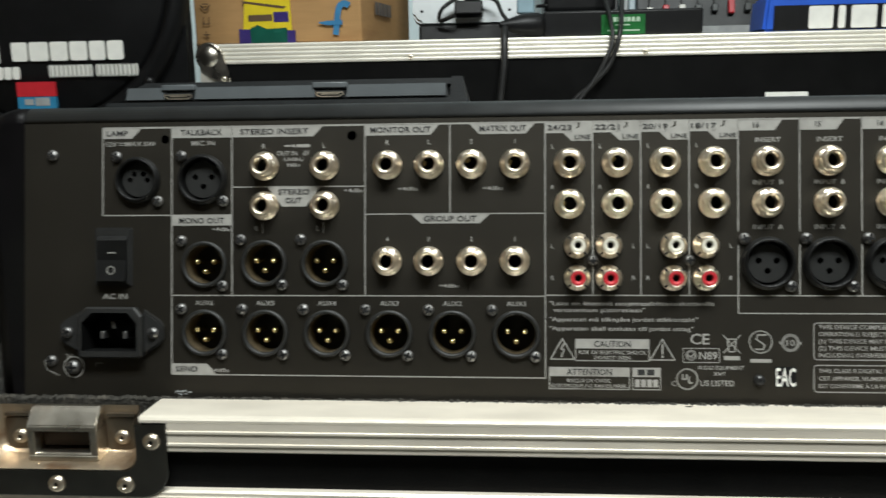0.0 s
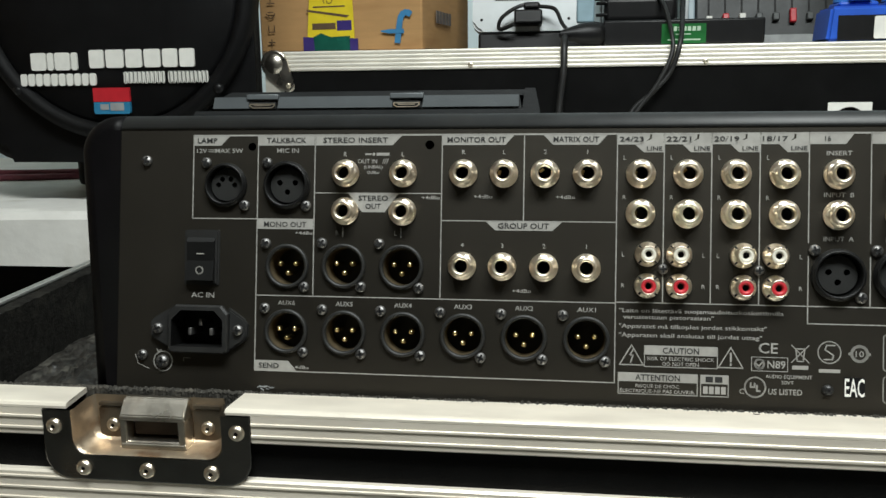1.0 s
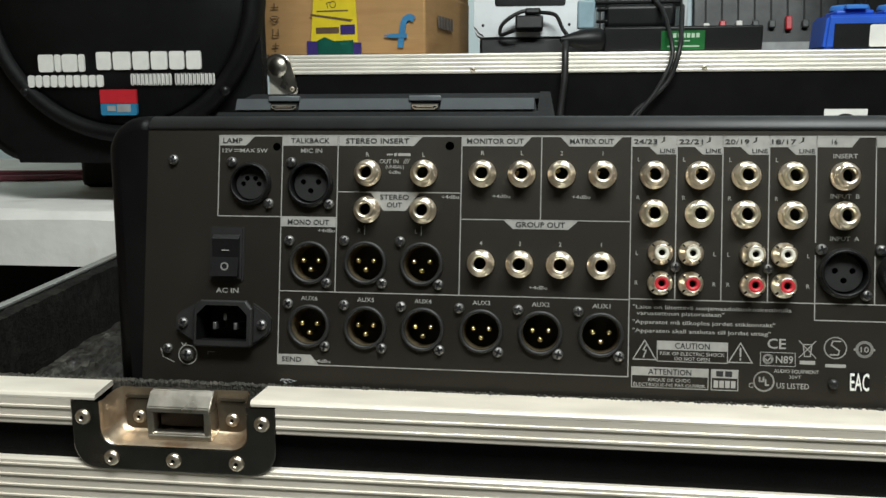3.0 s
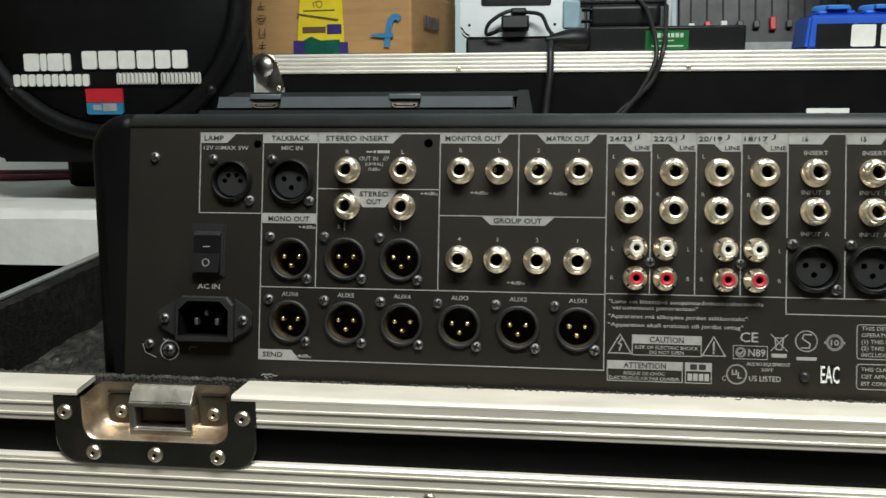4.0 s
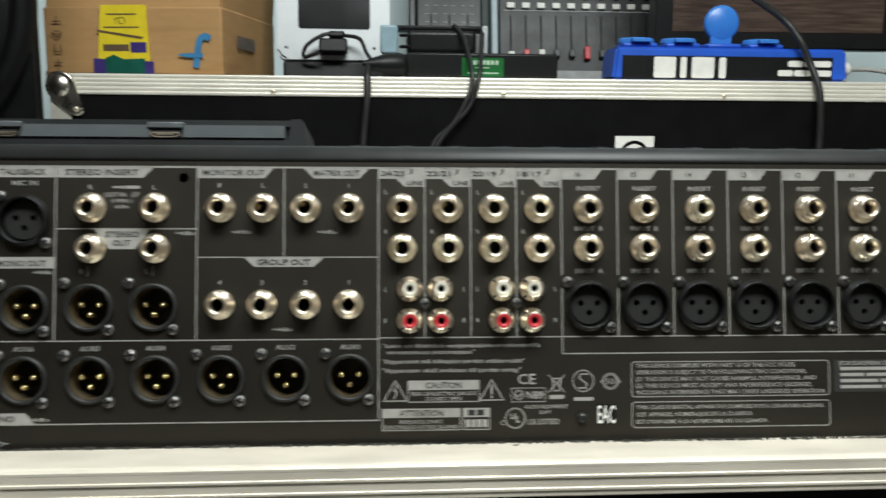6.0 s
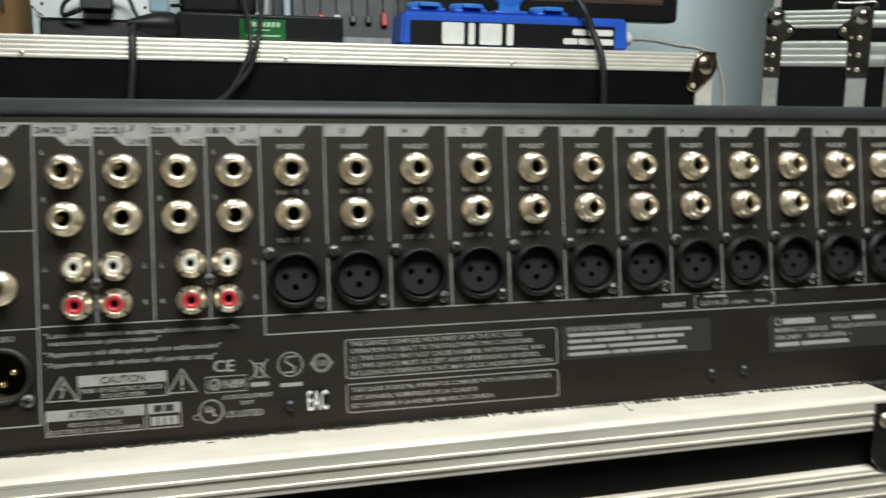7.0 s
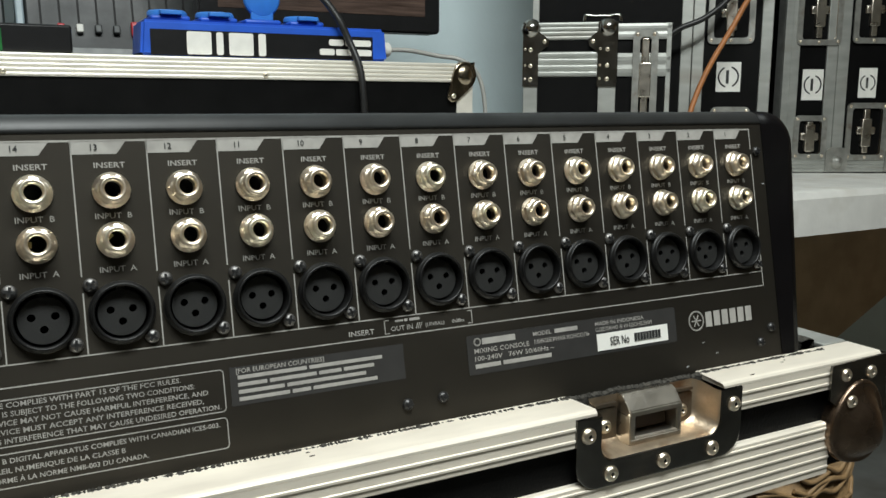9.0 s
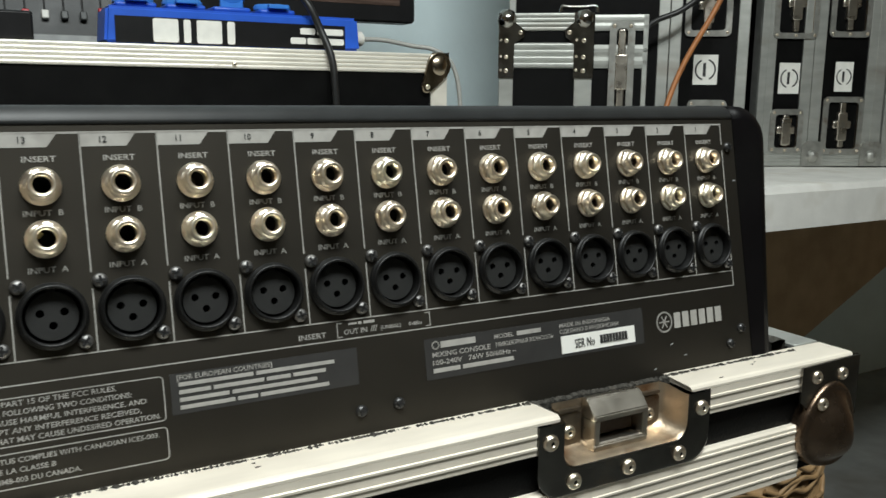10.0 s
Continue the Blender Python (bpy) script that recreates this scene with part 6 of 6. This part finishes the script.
for x in (-0.690, -0.425):
    bm = bmesh.new()
    lathe(bm, [(0.006, 0.002), (0.006, -0.003), (0.003, -0.005), (0.0002, -0.0055)], 12, (x, 0, 1.075))
    part("screw", bm, M_BLACK, pn)
# Added dark block props the cabinet and stands in for shade beneath.
bm = bmesh.new()
box(bm, -0.745, -0.405, 0.20, 0.29, 0.9295, 1.020, 0.01)
part("rear_foot", bm, M_SPK, sp)
for k, (dy, dz) in enumerate(((0.0, 0.0), (0.030, 0.006), (0.055, 0.0))):
    cord("maroon_cable", [(-1.35, 0.93 + dy, 0.946), (-1.15, 0.90 + dy, 0.946 + dz), (-1.00, 0.885 + dy, 0.946 + dz), (-0.88, 0.90 + dy * 0.6, 0.946 + dz), (-0.76, 0.945, 0.946 + dz), (-0.64, 1.00 + dy, 0.946)], 0.0052, M_MAROON, "thin maroon cable lying on the counter")


# ---- road cases on the counter ----
def dish_latch(parent, x0, x1, z0, z1, y):
    """A sunken butterfly latch seen from the front."""
    bm = bmesh.new()
    o, i_ = rounded(x0, x1, z0, z1, 0.010, 4), rounded(x0 + 0.011, x1 - 0.011, z0 + 0.011, z1 - 0.011, 0.006, 4)
    va = [bm.verts.new((x, y - 0.002, z)) for x, z in o]
    vb = [bm.verts.new((x, y - 0.002, z)) for x, z in i_]
    vc = [bm.verts.new((x, y + 0.010, z)) for x, z in i_]
    vd = [bm.verts.new((x, y + 0.001, z)) for x, z in o]
    k = len(o)
    for i in range(k):
        j = (i + 1) % k
        bm.faces.new((va[i], va[j], vb[j], vb[i]))
        bm.faces.new((vb[i], vb[j], vc[j], vc[i])).material_index = 1
        bm.faces.new((va[i], vd[i], vd[j], va[j]))
    bm.faces.new(vc).material_index = 1
    d = part("latch_dish", bm, [M_DISH, M_EAR], parent, "steel recessed latch dish")
    cx, cz = (x0 + x1) / 2, (z0 + z1) / 2
    bm = bmesh.new()
    box(bm, cx - 0.010, cx + 0.010, y - 0.003, y + 0.009, max(z0 + 0.016, cz - 0.030), min(z1 - 0.014, cz + 0.026), 0.002)
    box(bm, cx - 0.006, cx + 0.006, y - 0.001, y + 0.009, z0 + 0.014, z1 - 0.012, 0.002)
    box(bm, cx - 0.019, cx + 0.019, y - 0.001, y + 0.006, cz - 0.006, cz + 0.010, 0.003)
    part("butterfly", bm, M_CUP, d)
    for x, z in ((x0 + 0.007, z0 + 0.007), (x1 - 0.007, z0 + 0.007), (x0 + 0.007, z1 - 0.007), (x1 - 0.007, z1 - 0.007), (cx, z0 + 0.006)):
        rivet(d, x, y - 0.002, z, 0.8)


def sticker(parent, x0, x1, z0, z1, y):
    bm = bmesh.new()
    prism(bm, [(x0, z0), (x1, z0), (x1, z1), (x0, z1)], y - 0.0008, y + 0.0002)
    s = part("round_emblem_sticker", bm, M_WHITE, parent, "white sticker with a dark round emblem")
    bm = bmesh.new()
    r = 0.40 * min(x1 - x0, z1 - z0)
    cx, cz = (x0 + x1) / 2, (z0 + z1) / 2
    for a0 in (20, 200):
        line(bm, [(cx + r * math.sin(radians(a0 + 13 * k)), cz + r * 1.05 * math.cos(radians(a0 + 13 * k))) for k in range(11)], r * 0.16, y - 0.0012)
    line(bm, [(cx - 0.1 * r, cz - 0.55 * r), (cx - 0.1 * r, cz + 0.55 * r)], r * 0.30, y - 0.0012)
    part("emblem", bm, M_INK, s)


def road_case(label, y, x0, x1, z0, z1, depth, posts, group="road cases"):
    t = thing("road_case", label, "flight case", None, group)
    bm = bmesh.new()
    box(bm, x0 + 0.003, x1 - 0.003, y + 0.004, y + depth, z0 + 0.004, z1 - 0.003)
    part("body", bm, M_LAM, t)
    for a, b in posts:
        bm = bmesh.new()
        box(bm, a, b, y, y + 0.006, z0 + 0.001, z1 - 0.001, 0.0012)
        mid = (a + b) / 2
        if b - a > 0.03:
            box(bm, mid - 0.002, mid + 0.002, y - 0.0015, y - 0.0001, z0 + 0.004, z1 - 0.004)
        part("edging", bm, M_ALU, t)
    bm = bmesh.new()
    box(bm, x0, x0 + 0.003, y + 0.0065, y + 0.035, z0, z1)
    part("side_edging", bm, M_ALU, t)
    bm = bmesh.new()
    ridged(bm, x0 + 0.003, x1 - 0.003, z0, z0 + 0.030, y - 0.002, 4, 0.0015, 0.003)
    part("bottom_edging", bm, M_ALU, t)
    return t


RB = 0.938
r1 = road_case("tall black road case with aluminium edging and round sticker", 0.0, 0.0, 0.4445, 0.0, 0.68, 0.35, ((0.0, 0.013), (0.280, 0.3005), (0.3015, 0.3225), (0.424, 0.4445)))
r1.matrix_basis = pose(1.110, 1.100, RB, 0, 0, -38)
sticker(r1, 0.3476, 0.392, 0.158, 0.213, 0.004)
dish_latch(r1, 0.328, 0.412, 0.246, 0.355, 0.001)
dish_latch(r1, 0.340, 0.412, 0.040, 0.130, 0.001)
r2 = road_case("black road case with steel latches and emblem stickers", 0.0, 0.0, 0.2593, 0.0, 0.68, 0.30, ((0.0, 0.0316), (0.0862, 0.108), (0.109, 0.1315), (0.2203, 0.2593)))
r2.matrix_basis = pose(1.5555, 0.880, RB, 0, 0, -25)
r3 = road_case("black road case standing at the end of the row", 0.0, 0.0, 0.16, 0.0, 0.68, 0.30, ((0.0, 0.020), (0.14, 0.16)))
r3.matrix_basis = pose(1.5555 + 0.2635 * 0.906, 0.880 - 0.2635 * 0.423, RB, 0, 0, -25)
sticker(r2, 0.0417, 0.0838, 0.143, 0.203, 0.004)
sticker(r2, 0.1564, 0.1930, 0.148, 0.206, 0.004)
dish_latch(r2, 0.022, 0.112, 0.249, 0.380, -0.001)
dish_latch(r2, 0.135, 0.219, 0.253, 0.380, -0.001)
dish_latch(r2, 0.028, 0.096, 0.026, 0.113, -0.001)
dish_latch(r2, 0.135, 0.219, 0.024, 0.138, -0.001)
dish_latch(r3, 0.030, 0.110, 0.026, 0.120, -0.001)
for x in (0.118, 0.240):
    bm = bmesh.new()
    prism(bm, rounded(x - 0.022, x + 0.022, 0.001, 0.050, 0.012, 4, (0, 0, 1, 1)), -0.0065, -0.0030)
    u = bmesh.ops.create_uvsphere(bm, u_segments=16, v_segments=10, radius=0.014, matrix=Matrix.Translation((x, -0.002, 0.020)))
    part("ball_corner", bm, M_DISH, r2, "steel ball corner")

# small lidded case in front of the tall ones
sc = thing("small_flight_case", "small black flight case with ridged edging and ball corners", "flight case", pose(0.960, 0.900, -0.009, 0, 0, -38), "road cases")
SY, S0, S1, S2, ST_ = 0.0, 0.0, 0.152, 0.239, 1.2145
bm = bmesh.new()
box(bm, S0 + 0.003, S1 - 0.003, SY + 0.004, SY + 0.11, 0.9465, ST_ - 0.002)
box(bm, S1 - 0.003, S2 - 0.003, SY + 0.008, SY + 0.11, 0.9465, ST_ - 0.004)
part("body", bm, M_LAM, sc)
for z0, z1 in ((1.1855, ST_), (1.1260, 1.1675), (0.9465, 0.975)):
    bm = bmesh.new()
    ridged(bm, S0 + 0.0245, S1 - 0.0295, z0, z1, SY, 4, 0.0024)
    part("edging", bm, M_ALU, sc)
    bm = bmesh.new()
    ridged(bm, S1 + 0.002, S2 - 0.001, z0, z1 - 0.003, SY + 0.004, 2, 0.0006)
    part("edging", bm, M_ALU, sc)
for x0, x1, dy in ((S0, S0 + 0.0235, 0), (S1 - 0.0285, S1, 0), (S2 - 0.008, S2, 0.004)):
    bm = bmesh.new()
    box(bm, x0, x1, SY + dy, SY + dy + 0.005, 0.9465, ST_ - 0.003, 0.001)
    part("upright_edging", bm, M_ALU, sc)
for x0, x1, sgn in ((S0 - 0.001, S0 + 0.0245, 1), (S1 - 0.0305, S1 + 0.001, -1)):
    bm = bmesh.new()
    pts = [(x0, 1.110), (x1, 1.110), (x1, 1.165), (x1 + (0.016 if sgn > 0 else 0), 1.176), (x1 + (0.018 if sgn > 0 else 0), 1.186), (x1, 1.200), (x1, 1.214), (x0, 1.214), (x0, 1.200), (x0 - (0.016 if sgn < 0 else 0), 1.186), (x0 - (0.014 if sgn < 0 else 0), 1.176), (x0, 1.165)]
    prism(bm, pts, SY - 0.0025, SY - 0.0002)
    pt = part("corner_plate", bm, M_STEEL, sc, "steel corner plate")
    for z in (1.122, 1.144, 1.170):
        rivet(pt, (x0 + x1) / 2, SY - 0.0025, z, 1.0)
        rivet(pt, x0 + 0.004, SY - 0.0025, z + 0.001, 0.6)
    rivet(pt, x1 + 0.010 if sgn > 0 else x0 - 0.008, SY - 0.0025, 1.183, 1.0)
    bm = bmesh.new()
    bmesh.ops.create_uvsphere(bm, u_segments=20, v_segments=12, radius=0.0165, matrix=Matrix.Translation(((x0 + x1) / 2, SY + 0.006, 1.2045)))
    for f in bm.faces:
        f.smooth = True
    part("ball", bm, M_STEEL, pt)
dish_latch(sc, S1 + 0.026, S1 + 0.066, 1.045, 1.200, SY + 0.001)
bm = bmesh.new()
tube(bm, [(0.098, 0.02, 1.216), (0.101, 0.02, 1.226), (0.112, 0.02, 1.225), (0.135, 0.02, 1.225), (0.154, 0.02, 1.226), (0.158, 0.02, 1.216)], 0.0030)
part("lid_wire", bm, M_STEEL, sc)

cord("orange_cable", [(1.455, 0.76, 1.360), (1.378, 0.80, 1.262), (1.345, 0.815, 1.200), (1.302, 0.83, 1.120), (1.265, 0.83, 1.040), (1.23, 0.82, 0.945), (1.18, 0.80, 0.945)], 0.0048, M_ORANGE, "orange cable hanging across the road cases")
cord("black_cable", [(1.44, 0.82, 1.370), (1.375, 0.84, 1.268), (1.325, 0.86, 1.220), (1.275, 0.895, 1.190), (1.245, 0.92, 1.120), (1.24, 0.93, 1.02), (1.24, 0.91, 0.945)], 0.0055, M_RUBBER, "black cable looping between the road cases")

# ---- wicker basket beside the stand ----
bk = thing("wicker_basket", "tall woven cane basket with loose strands", "basket", pose(0.722, 0.22, FLOOR))
bm = bmesh.new()
lathe(bm, [(0.105, 0.0), (0.120, -0.68), (0.113, -0.68), (0.10, -0.01)], 40, m=pose(0, 0, 0, -90))
part("basket_wall", bm, M_WICKER, bk)
random.seed(9)
for k in range(90):
    bm = bmesh.new()
    a = random.uniform(0, 2 * math.pi)
    z = 0.60 + random.uniform(0, 0.095)
    tube(bm, [(0.121 * math.cos(a + 0.16 * i), 0.121 * math.sin(a + 0.16 * i), z + 0.005 * math.sin(2.2 * i + k) + 0.0015 * i * (k % 5 - 2)) for i in range(7)], 0.0020, 6)
    part("cane_strand", bm, M_WICKER, bk)
